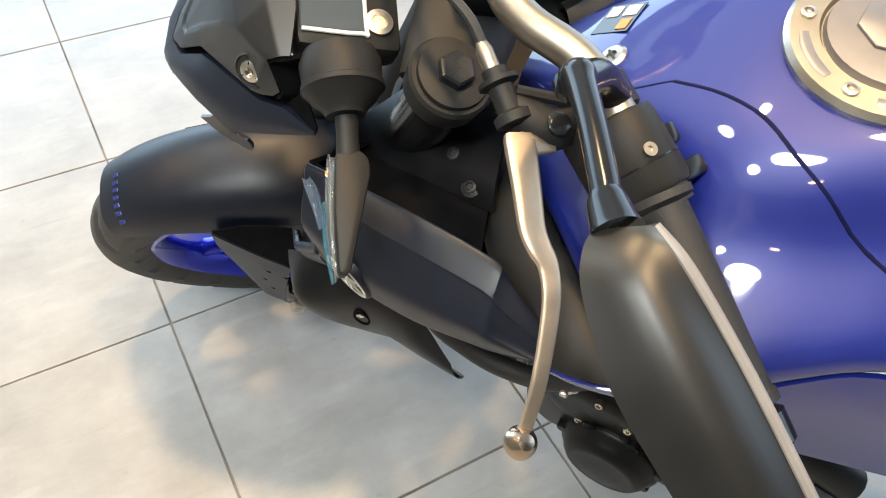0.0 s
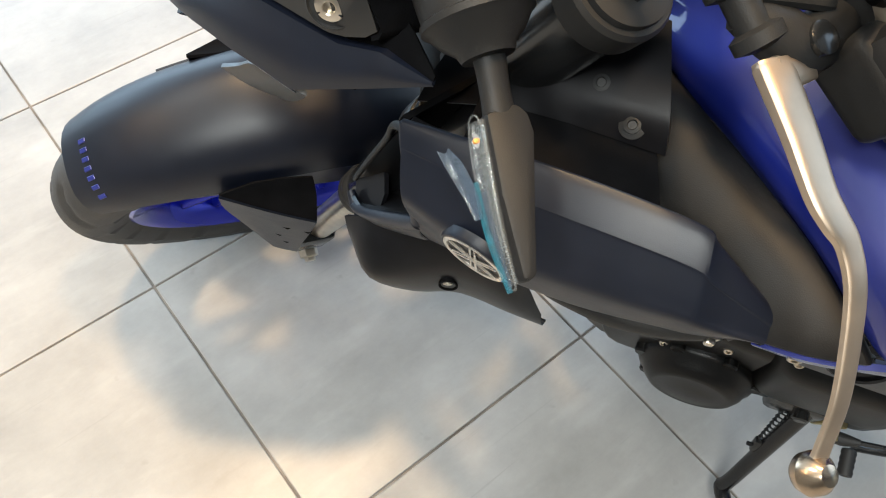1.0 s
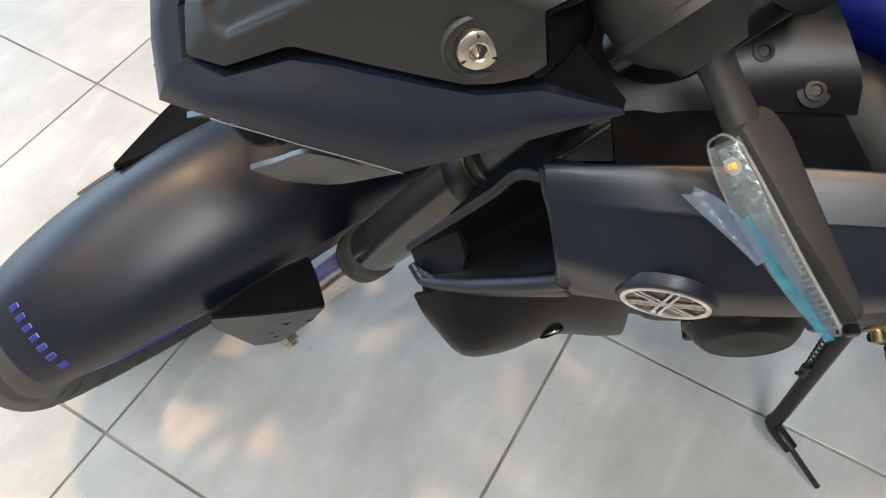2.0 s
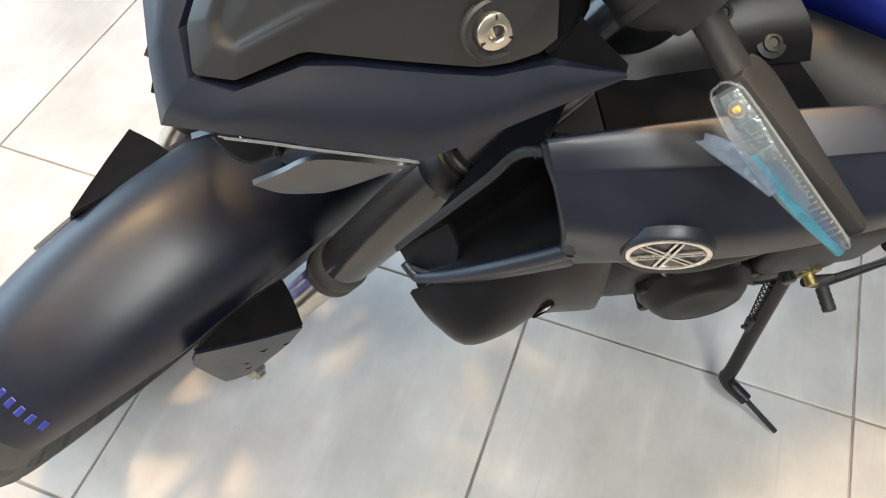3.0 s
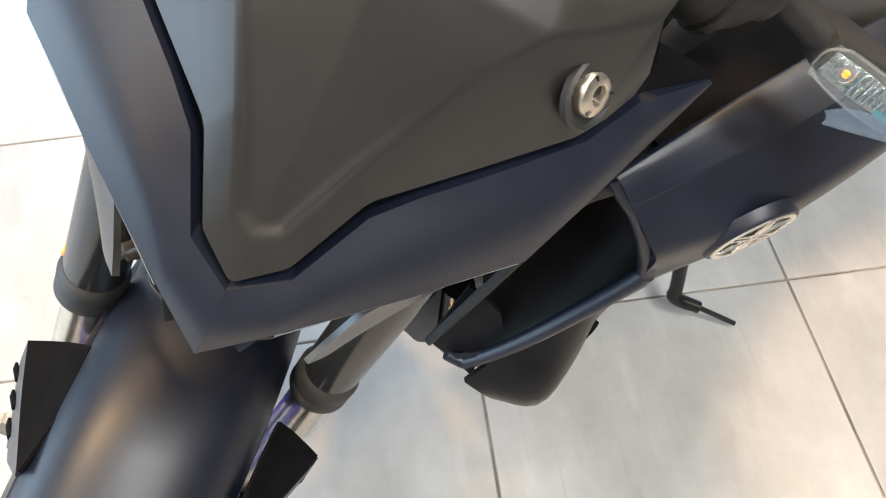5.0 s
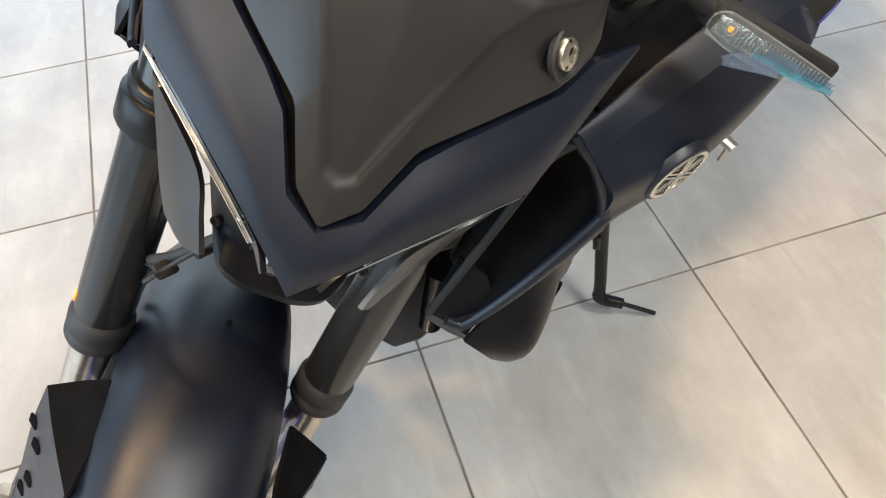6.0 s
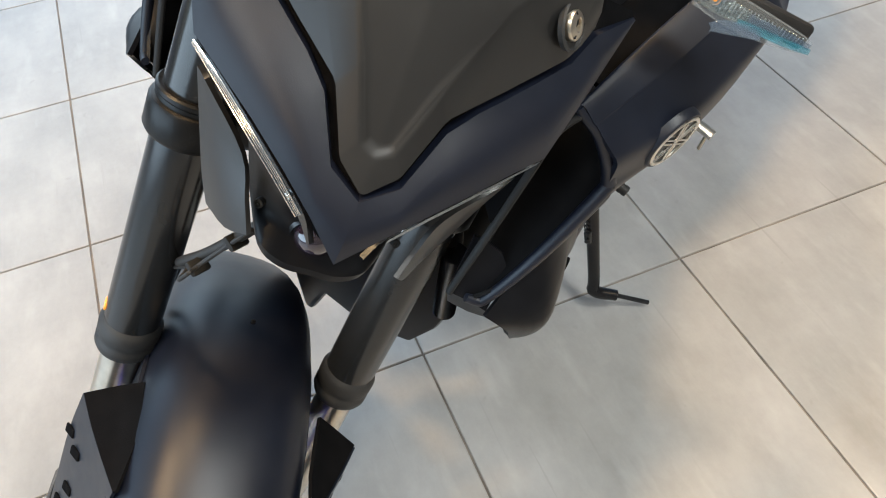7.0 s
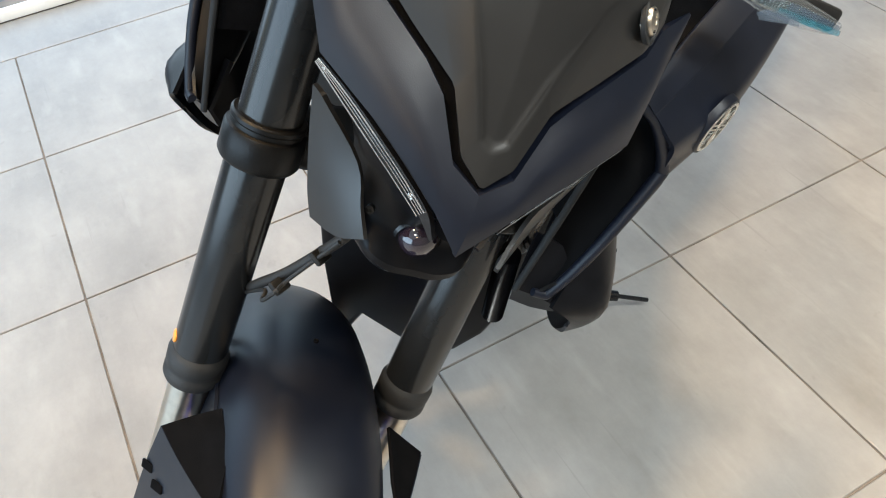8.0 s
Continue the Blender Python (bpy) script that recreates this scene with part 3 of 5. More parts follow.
cowl = sp("headlight_cowl", halves([low, mid, gro], 0.004, 1, 3), MATTE, "matt midnight-blue pointed headlight surround")
part("cowl_edge", halves([gro, tuck(gro, 0.985, 0.0075, 0.0005)], 0.002, 1, 1), MATTE, cowl)
part("seam", halves([tuck(gro, 0.99, 0.0070, -0.001), tuck(gro, 0.93, 0.0085, 0.010), tuck(gro, 0.82, 0.0160, 0.026)], 0.002, 1, 2), SHADEBLACK, cowl, "dark recessed seam")
HALF = {"c0": lid[0], "v1": lid[1], "v2": lid[2], "v3": lid[4], "v4": lid[6], "v5": lid[7], "v6": lid[8], "v7": lid[9],
        "e0": (0, 0.1650, 0.6165), "e1": (0.0085, 0.1632, 0.6200), "e2": (0.0220, 0.1510, 0.6560), "e3": (0.0400, 0.1362, 0.7000),
        "i0": (0, 0.1615, 0.6205), "i1": (0.0062, 0.1600, 0.6240), "i2": (0.0185, 0.1490, 0.6590),
        "x": (0.0530, 0.1275, 0.7160), "c3": (0, 0.1385, 0.7000), "c4": (0, 0.1325, 0.7170), "p4": (0.0819, 0.1110, 0.7277), "y": (0.0682, 0.1190, 0.7222),
        "b0": (0, 0.108, 0.748), "b2": (0.045, 0.109, 0.743), "b3": (0.0850, 0.1020, 0.7395), "t0": (0, 0.090, 0.752), "t2": (0.052, 0.090, 0.748), "t3": (0.0850, 0.0945, 0.7415)}
VISF = ["c0 v1 e1 e0", "v1 v2 e2 e1", "v2 x e3 e2", "x c4 c3 e3", "e0 e1 i1 i0", "e1 e2 i2 i1", "e2 e3 i2", "e3 c3 i2", "i0 i1 i2 c3",
        "v2 v3 y x", "v3 v4 p4 y", "v4 v5 v6 v7 p4", "c4 x b2 b0", "x y p4 b3 b2", "b0 b2 t2 t0", "b2 b3 t3 t2"]


def facets(points, faces, bevel, thick):
    """A faceted panel given by one half, with softened ridges and thickness."""
    bm = bmesh.new()
    vs = {}
    for name, (x, y, z) in points.items():
        vs[name, 1] = bm.verts.new((CX - x, y, z))
        vs[name, -1] = vs[name, 1] if x < 1e-6 else bm.verts.new((CX + x, y, z))
    for f in faces:
        for sd in (1, -1):
            bm.faces.new([vs[q, sd] for q in f.split()][::sd])
    bmesh.ops.recalc_face_normals(bm, faces=bm.faces)
    bm.normal_update()
    ridges = [e for e in bm.edges if len(e.link_faces) == 2 and e.calc_face_angle() > radians(7)]
    bmesh.ops.bevel(bm, geom=ridges, offset=bevel, segments=3, profile=0.5, affect="EDGES", clamp_overlap=True)
    bmesh.ops.recalc_face_normals(bm, faces=bm.faces)
    if sum(f.normal.y * f.calc_area() for f in bm.faces) < 0:
        bmesh.ops.reverse_faces(bm, faces=bm.faces)
    bm.normal_update()
    front, rim_edges = bm.faces[:], [e for e in bm.edges if len(e.link_faces) == 1]
    back = {v: bm.verts.new(v.co - v.normal * thick) for v in bm.verts[:]}
    for f in front:
        bm.faces.new([back[v] for v in reversed(f.verts)])
    for e in rim_edges:
        p, q = e.verts
        bm.faces.new((p, q, back[q], back[p]))
    bmesh.ops.recalc_face_normals(bm, faces=bm.faces)
    return bm


visor = sp("visor", facets(HALF, VISF, 0.0036, 0.004), VISOR, "matt black faceted fly screen above the headlight", None, 40)
for sd in (-1, 1):
    seat_ = aim((CX + sd * 0.0783, 0.1178, 0.7009), (sd * 0.66, 0.60, 0.46)) @ pose(0, 0, 0.0026)
    bolt = part("bolt", lathe([(0.0086, -0.008), (0.0086, -0.0030), (0.0079, -0.0016), (0.0062, -0.0008), (0.0040, -0.0006), (0.0034, -0.0010), (0.0030, -0.0042), (0.001, -0.0042)], seat_, 30), STEEL, visor, "bright socket-head bolt")
    for q in range(3):
        part("bolt_notch", block((0.0009, 0.0022, 0.0012), seat_ @ pose(0, 0, -0.0010, 0, 0, 30 + 120 * q) @ pose(0, 0.0068, 0), 0.0003, 1), GLOSSBLACK, bolt)
    part("washer", lathe([(0.0088, -0.005), (0.0135, -0.005), (0.0140, -0.0022), (0.0128, -0.0012), (0.0120, -0.003), (0.0088, -0.0035)], seat_ @ pose(0, 0, -0.0016), 28, True), RUBBER, visor)
    # Added black sheet behind the visor, standing for the shaded parts there.
    skirt = [[(0.0950, 0.1000, 0.7000), (0.0950, 0.0970, 0.7080), (0.0820, 0.1080, 0.7260), (0.0845, 0.1000, 0.7375), (0.0840, 0.0930, 0.7395)],
             [(0.0930, 0.0720, 0.7000), (0.0920, 0.0720, 0.7080), (0.0800, 0.0720, 0.7230), (0.0780, 0.0720, 0.7340), (0.0760, 0.0720, 0.7380)]]
    part("visor_shade_sheet", sheet([[(CX + sd * x, y, z) for x, y, z in r] for r in skirt], 0.003, 2, 1), SHADEBLACK, visor)

# light unit under the cowl
under = [[(0.0, 0.163, 0.556), (0.020, 0.158, 0.566), (0.055, 0.136, 0.591), (0.085, 0.116, 0.612)],
         [(0.0, 0.138, 0.550), (0.018, 0.136, 0.552), (0.044, 0.124, 0.566), (0.062, 0.110, 0.588)],
         [(0.0, 0.126, 0.532), (0.018, 0.126, 0.532), (0.037, 0.119, 0.538), (0.050, 0.104, 0.550)],
         [(0.0, 0.134, 0.509), (0.018, 0.133, 0.509), (0.033, 0.127, 0.516), (0.044, 0.100, 0.530)],
         [(0.0, 0.085, 0.488), (0.018, 0.085, 0.489), (0.032, 0.080, 0.500), (0.040, 0.070, 0.515)]]
lightbox = sp("headlight_housing", sheet([both(r) for r in under], 0.005, 4, 4), HOUSING, "gloss black headlight housing")
BEAM = aim((0.007, 0.126, 0.533), (0, 0.88, -0.25))
part("projector", lathe([(0.0130, -0.012), (0.0130, 0.000), (0.0120, 0.005), (0.0090, 0.009), (0.005, 0.0112), (0.001, 0.0120)], BEAM, 32), LAMPGLASS, lightbox, "round glass projector headlight")
part("lamp_bezel", lathe([(0.0130, -0.012), (0.0165, -0.010), (0.0165, 0.000), (0.0148, 0.002), (0.0132, -0.001)], BEAM, 32, True), GLOSSBLACK, lightbox)
for sd in (-1, 1):
    side = lambda row: [(CX + sd * x, y, z) for x, y, z in row]
    top_line = [(0.0945, 0.1275, 0.6270), (0.0760, 0.1400, 0.6165), (0.0580, 0.1510, 0.6040), (0.0400, 0.1605, 0.5905), (0.0225, 0.1690, 0.5755), (0.0148, 0.1738, 0.5615)]
    low_line = [(x + 0.0018 * w, y - 0.0085 * w, z - 0.0095 * w) for (x, y, z), w in zip(top_line, (0.35, 0.70, 0.80, 0.80, 0.70, 0.25))]
    dl = part("daytime_light", sheet([side(top_line), side(low_line)], 0.003, 4, 2, sd > 0), GLOSSBLACK, lightbox, "slim slanted lamp strip")
    for w, r_ in ((0.08, 0.0005), (0.36, 0.0003), (0.62, 0.0003), (0.95, 0.0005)):
        line = [Vector(p).lerp(Vector(q), w) for p, q in zip(side(top_line), side(low_line))][:5]
        part("light_line", sweep([p + Vector((sd * 0.0011, 0.0007, -0.0004)) for p in line], r_, 6, 5), CHROME, dl, "bright edge of the light guide")
    for w in (0.06, 0.88):
        k_ = 4 * w
        i_ = int(k_)
        at = Vector(side(top_line)[i_]).lerp(Vector(side(top_line)[i_ + 1]), k_ - i_).lerp(Vector(side(low_line)[i_]).lerp(Vector(side(low_line)[i_ + 1]), k_ - i_), 0.55)
        part("light_cell", lathe([(0.0008, -0.001), (0.0022, -0.0005), (0.0020, 0.0012), (0.0012, 0.0006), (0.0004, 0.0006)], aim(at, (sd * 0.5, 0.4, -0.75)), 14), CHROME, dl, "small bright lamp cell")
    flap = [side([(0.0915, 0.1130, 0.6060), (0.0840, 0.1070, 0.5750), (0.0740, 0.1040, 0.5380), (0.0665, 0.1050, 0.5180)]),
            side([(0.0890, 0.1160, 0.6050), (0.0720, 0.1205, 0.5740), (0.0600, 0.1260, 0.5420), (0.0540, 0.1290, 0.5230)]),
            side([(0.0860, 0.1190, 0.6030), (0.0580, 0.1330, 0.5760), (0.0490, 0.1400, 0.5520), (0.0430, 0.1487, 0.5370)])]
    part("side_flap", sheet(flap, 0.003, 4, 3), WARMGREY, lightbox, "grey side flap of the headlight")
    part("clip_screw", lathe([(0.0028, -0.004), (0.0028, 0.0006), (0.0016, 0.0010), (0.0012, 0.0002), (0.0004, 0.0002)], aim((CX + sd * 0.041, 0.1325, 0.5480), (sd * 0.4, 0.9, 0.1)), 12), PLASTIC, lightbox)

# instruments
meter = sp("instrument", block((0.142, 0.078, 0.03), pose(0, 0.052, 0.724, 3), 0.008), PLASTIC, "black instrument pod with grey display")
part("display", block((0.118, 0.046, 0.003), pose(0, 0.064, 0.7405, 3), 0.001, 1), SCREEN, meter, "grey display glass")
part("display_edge", sweep([(-0.060, 0.086, 0.7425), (-0.060, 0.042, 0.7400), (-0.052, 0.040, 0.7398), (0.052, 0.040, 0.7398), (0.060, 0.042, 0.7400), (0.060, 0.086, 0.7425)], 0.0016, 8, 3), WHITEPRINT, meter, "pale display edge")
part("screw", lathe([(0.010, 0), (0.010, 0.003), (0.006, 0.004), (0.005, 0.002), (0.001, 0.002)], pose(-0.050, 0.030, 0.738), 20), STEEL, meter)

# handlebar, grip, switches, clutch lever, mirror
bar = sp("handlebar", sweep([(0, -0.045, 0.79), (-0.05, -0.040, 0.80), (-0.085, -0.048, 0.815), (-0.125, -0.080, 0.830), (-0.200, -0.1062, 0.837), (-0.338, -0.1540, 0.834)], 0.0125, 20, 6), BARMETAL, "champagne-coloured tubular handlebar")
part("bar_right", sweep([(0, -0.045, 0.79), (0.05, -0.040, 0.80), (0.085, -0.048, 0.815), (0.125, -0.080, 0.830), (0.200, -0.1062, 0.837), (0.338, -0.1540, 0.834)], 0.0125, 20, 6), BARMETAL, bar)
for sd in (-1, 1):
    part("riser", block((0.035, 0.05, 0.05), pose(sd * 0.035, -0.042, 0.78), 0.008), PLASTIC, bar)
    a, b = Vector((sd * 0.208, -0.1092, 0.8368)), Vector((sd * 0.338, -0.1540, 0.834))
    d = (b - a).normalized()
    L = (b - a).length
    grip = part("grip", lathe([(0.0125, 0), (0.021, 0.001), (0.021, 0.006), (0.0155, 0.009), (0.0158, L * 0.5), (0.0155, L - 0.008), (0.0170, L - 0.006), (0.0170, L), (0.012, L)], aim(a, d), 32), RUBBER, bar, "black rubber grip")
    part("bar_end", lathe([(0.012, L), (0.013, L + 0.004), (0.0165, L + 0.006), (0.0165, L + 0.024), (0.013, L + 0.028)], aim(a, d), 28), GLOSSBLACK, bar)
sw = sp("switch_box", join(lathe([(0.014, -0.028), (0.0235, -0.026), (0.0255, -0.02), (0.0255, 0.022), (0.0235, 0.026), (0.014, 0.027)], aim((-0.183, -0.100, 0.832), (-0.90, -0.42, -0.02)), 28), block((0.050, 0.030, 0.034), axes((-0.90, -0.42, 0), (0, 0, 1), (-0.182, -0.086, 0.822)), 0.007, 3)), PLASTIC, "black handlebar switch housing")
part("housing_seam", lathe([(0.0250, -0.0008), (0.0259, -0.0006), (0.0259, 0.0006), (0.0250, 0.0008)], aim((-0.190, -0.1033, 0.832), (-0.90, -0.42, -0.02)), 28, True), GLOSSBLACK, sw)
part("flange", lathe([(0.015, 0), (0.021, 0.001), (0.021, 0.004), (0.017, 0.005), (0.017, 0.008), (0.0205, 0.009), (0.0205, 0.012), (0.015, 0.013)], aim((-0.206, -0.1105, 0.832), (-0.90, -0.42, -0.02)), 28), RUBBER, sw)
part("turn_button", block((0.013, 0.026, 0.013), axes((-0.90, -0.42, 0), (0, 0, 1), (-0.194, -0.130, 0.840)), 0.003), GLOSSBLACK, sw, "gloss black indicator switch")
part("horn_button", block((0.014, 0.012, 0.012), axes((-0.90, -0.42, 0), (0, 0, 1), (-0.170, -0.122, 0.838)), 0.003), GLOSSBLACK, sw)
part("screw", lathe([(0.0045, -0.002), (0.0045, 0.0012), (0.002, 0.0012), (0.0018, 0.0), (0.001, 0.0)], aim((-0.187, -0.0955, 0.8570), (0, 0.1, 1)), 14), STEEL, sw)
right_box = sp("switch_box", join(lathe([(0.014, -0.028), (0.0235, -0.026), (0.0255, -0.02), (0.0255, 0.022), (0.0235, 0.026), (0.014, 0.027)], aim((0.183, -0.100, 0.832), (0.90, -0.42, -0.02)), 28), block((0.040, 0.028, 0.030), axes((0.90, -0.42, 0), (0, 0, 1), (0.180, -0.086, 0.822)), 0.007, 3)), PLASTIC, "black handlebar switch housing")
part("start_button", block((0.013, 0.012, 0.010), axes((0.90, -0.42, 0), (0, 0, 1), (0.186, -0.126, 0.838)), 0.003), ORANGE, right_box, "red starter button")
lever = sp("clutch_lever", join(sweep([(-0.1655, -0.030, 0.820), (-0.172, -0.030, 0.821), (-0.200, -0.0285, 0.826), (-0.226, -0.0275, 0.829), (-0.238, -0.030, 0.830), (-0.250, -0.035, 0.829), (-0.272, -0.0355, 0.825), (-0.312, -0.030, 0.810), (-0.335, -0.025, 0.797), (-0.342, -0.023, 0.793)], [0.0092, 0.0102, 0.0092, 0.0082, 0.0075, 0.0064, 0.0056, 0.0050, 0.0046, 0.0050], 20, 6, 0.42, (0, 0, 1), 0.55),
                                sweep([(-0.1715, -0.030, 0.8205), (-0.1725, -0.040, 0.8205), (-0.1735, -0.0535, 0.8200)], [0.0078, 0.0066, 0.0030], 16, 4, 0.55, (0, 0, 1), 0.55)), LEVERMETAL, "satin champagne clutch lever with ball end")
part("ball_end", lathe([(0.001, -0.0105), (0.005, -0.0095), (0.009, -0.005), (0.0105, 0), (0.009, 0.005), (0.005, 0.0095), (0.001, 0.0105)], pose(-0.347, -0.022, 0.790), 32), POLISHED, lever, "polished round lever end")
perch = sp("lever_perch", join(sweep([(-0.140, -0.026, 0.816), (-0.152, -0.040, 0.817), (-0.160, -0.056, 0.818), (-0.150, -0.080, 0.822)], [0.011, 0.014, 0.014, 0.012], 14, 4, 0.8), sweep([(-0.138, -0.030, 0.824), (-0.142, -0.048, 0.826), (-0.146, -0.066, 0.827)], 0.004, 8, 3), lathe([(0.016, -0.013), (0.0185, -0.011), (0.0185, 0.011), (0.016, 0.013)], aim((-0.142, -0.090, 0.826), (-0.9, -0.42, 0)), 24)), PLASTIC, "black clutch lever bracket")
part("pivot_bolt", lathe([(0.008, 0), (0.008, 0.004), (0.006, 0.005), (0.001, 0.005)], pose(-0.161, -0.054, 0.826), 16), TUBE, perch)
part("adjuster", lathe([(0.006, -0.02), (0.012, -0.018), (0.012, -0.012), (0.008, -0.01), (0.008, 0.006), (0.013, 0.008), (0.013, 0.011), (0.008, 0.012), (0.008, 0.018)], aim((-0.140, -0.024, 0.819), (0.95, 0.32, 0.05)), 24), PLASTIC, perch)
part("ferrule", lathe([(0.0055, 0), (0.0055, 0.014), (0.0035, 0.02)], aim((-0.124, -0.018, 0.820), (0.95, 0.32, 0.05)), 12), BARMETAL, perch, "brass-coloured cable ferrule")
sp("clutch_cable", sweep([(-0.108, -0.013, 0.821), (-0.090, -0.004, 0.824), (-0.065, 0.012, 0.820), (-0.03, 0.022, 0.805), (0.03, 0.015, 0.77), (0.05, -0.03, 0.70), (0.04, -0.06, 0.6)], 0.0035, 10, 6), RUBBER, "black clutch cable")
mir = sp("mirror", sweep([(-0.1440, -0.0880, 0.838), (-0.1450, -0.0640, 0.862), (-0.1641, -0.0330, 0.8869), (-0.1646, -0.0299, 0.9003), (-0.1717, -0.0277, 0.9056), (-0.2055, -0.0215, 0.9216), (-0.2465, -0.0152, 0.9359)], [0.012, 0.0110, 0.0100, 0.0095, 0.0080, 0.0072, 0.0072], 16, 5), GLOSSBLACK, "black rear-view mirror on a stalk")
part("collar", lathe([(0.008, -0.004), (0.0094, 0), (0.0112, 0.0125), (0.0125, 0.016)], aim((-0.2429, -0.0144, 0.9359), (-0.92, 0.0, 0.3)), 24), GLOSSBLACK, mir)
head = [[(-0.2562, -0.0037, 0.9385), (-0.2580, -0.0126, 0.9492), (-0.2598, -0.0206, 0.9590)],
        [(-0.2660, 0.0034, 0.9403), (-0.2732, -0.0108, 0.9563), (-0.2749, -0.0286, 0.9617)],
        [(-0.2829, 0.0063, 0.9403), (-0.2901, -0.0126, 0.9599), (-0.2945, -0.0384, 0.9617)],
        [(-0.3185, 0.0008, 0.9403), (-0.3212, -0.0233, 0.9626), (-0.3248, -0.0517, 0.9617)],
        [(-0.3533, -0.0144, 0.9403), (-0.3550, -0.0375, 0.9608), (-0.3550, -0.0642, 0.9608)],
        [(-0.3924, -0.0375, 0.9403), (-0.3942, -0.0580, 0.9554), (-0.3906, -0.0784, 0.9590)],
        [(-0.4138, -0.0642, 0.9421), (-0.4147, -0.0749, 0.9492), (-0.4138, -0.0856, 0.9554)]]
shell = part("mirror_shell", sheet(head, 0.005, 5, 5, True), VISOR, mir, "matt black mirror shell")
# Strip along the shell's edge, coloured pale as its highlight.
rim = [(row[-1][0], row[-1][1] - 0.002, row[-1][2] - 0.001) for row in head]
part("mirror_rim", sweep(rim, [0.002, 0.0030, 0.0032, 0.0032, 0.0032, 0.003, 0.002], 10, 5), EDGEGLINT, mir, "pale strip for the highlight on the mirror shell edge")
part("mirror_glass", sheet([[(r[0][0], r[0][1] - 0.006, r[0][2] - 0.002), (r[2][0], r[2][1] - 0.003, r[2][2] - 0.006)] for r in head], 0.002, 3, 4, True), CHROME, mir, "mirror glass")

hose = sp("brake_hose", sweep([(0.030, 0.060, 0.485), (0.034, 0.062, 0.478), (0.056, 0.042, 0.430), (0.070, 0.014, 0.392), (0.072, -0.025, 0.350), (0.076, -0.048, 0.280)], 0.0042, 12, 5), RUBBER, "black brake hose with clipped cables")
part("sensor_wire", sweep([(0.036, 0.070, 0.482), (0.058, 0.056, 0.432), (0.066, 0.064, 0.425), (0.070, 0.050, 0.405), (0.066, 0.030, 0.400), (0.074, 0.000, 0.372)], 0.0017, 8, 5), RUBBER, hose)
for q in ((0.042, 0.058, 0.460), (0.060, 0.045, 0.418)):
    part("clip", block((0.018, 0.012, 0.005), aim(q, (0.35, -0.25, -0.9)), 0.002), PLASTIC, hose)
sp("fork_reflector", lathe([(0.006, -0.004), (0.006, 0.0012), (0.005, 0.002), (0.001, 0.002)], aim((0.1165, -0.010, 0.306), (1, 0.05, 0)), 20), AMBER, "round amber fork reflector")

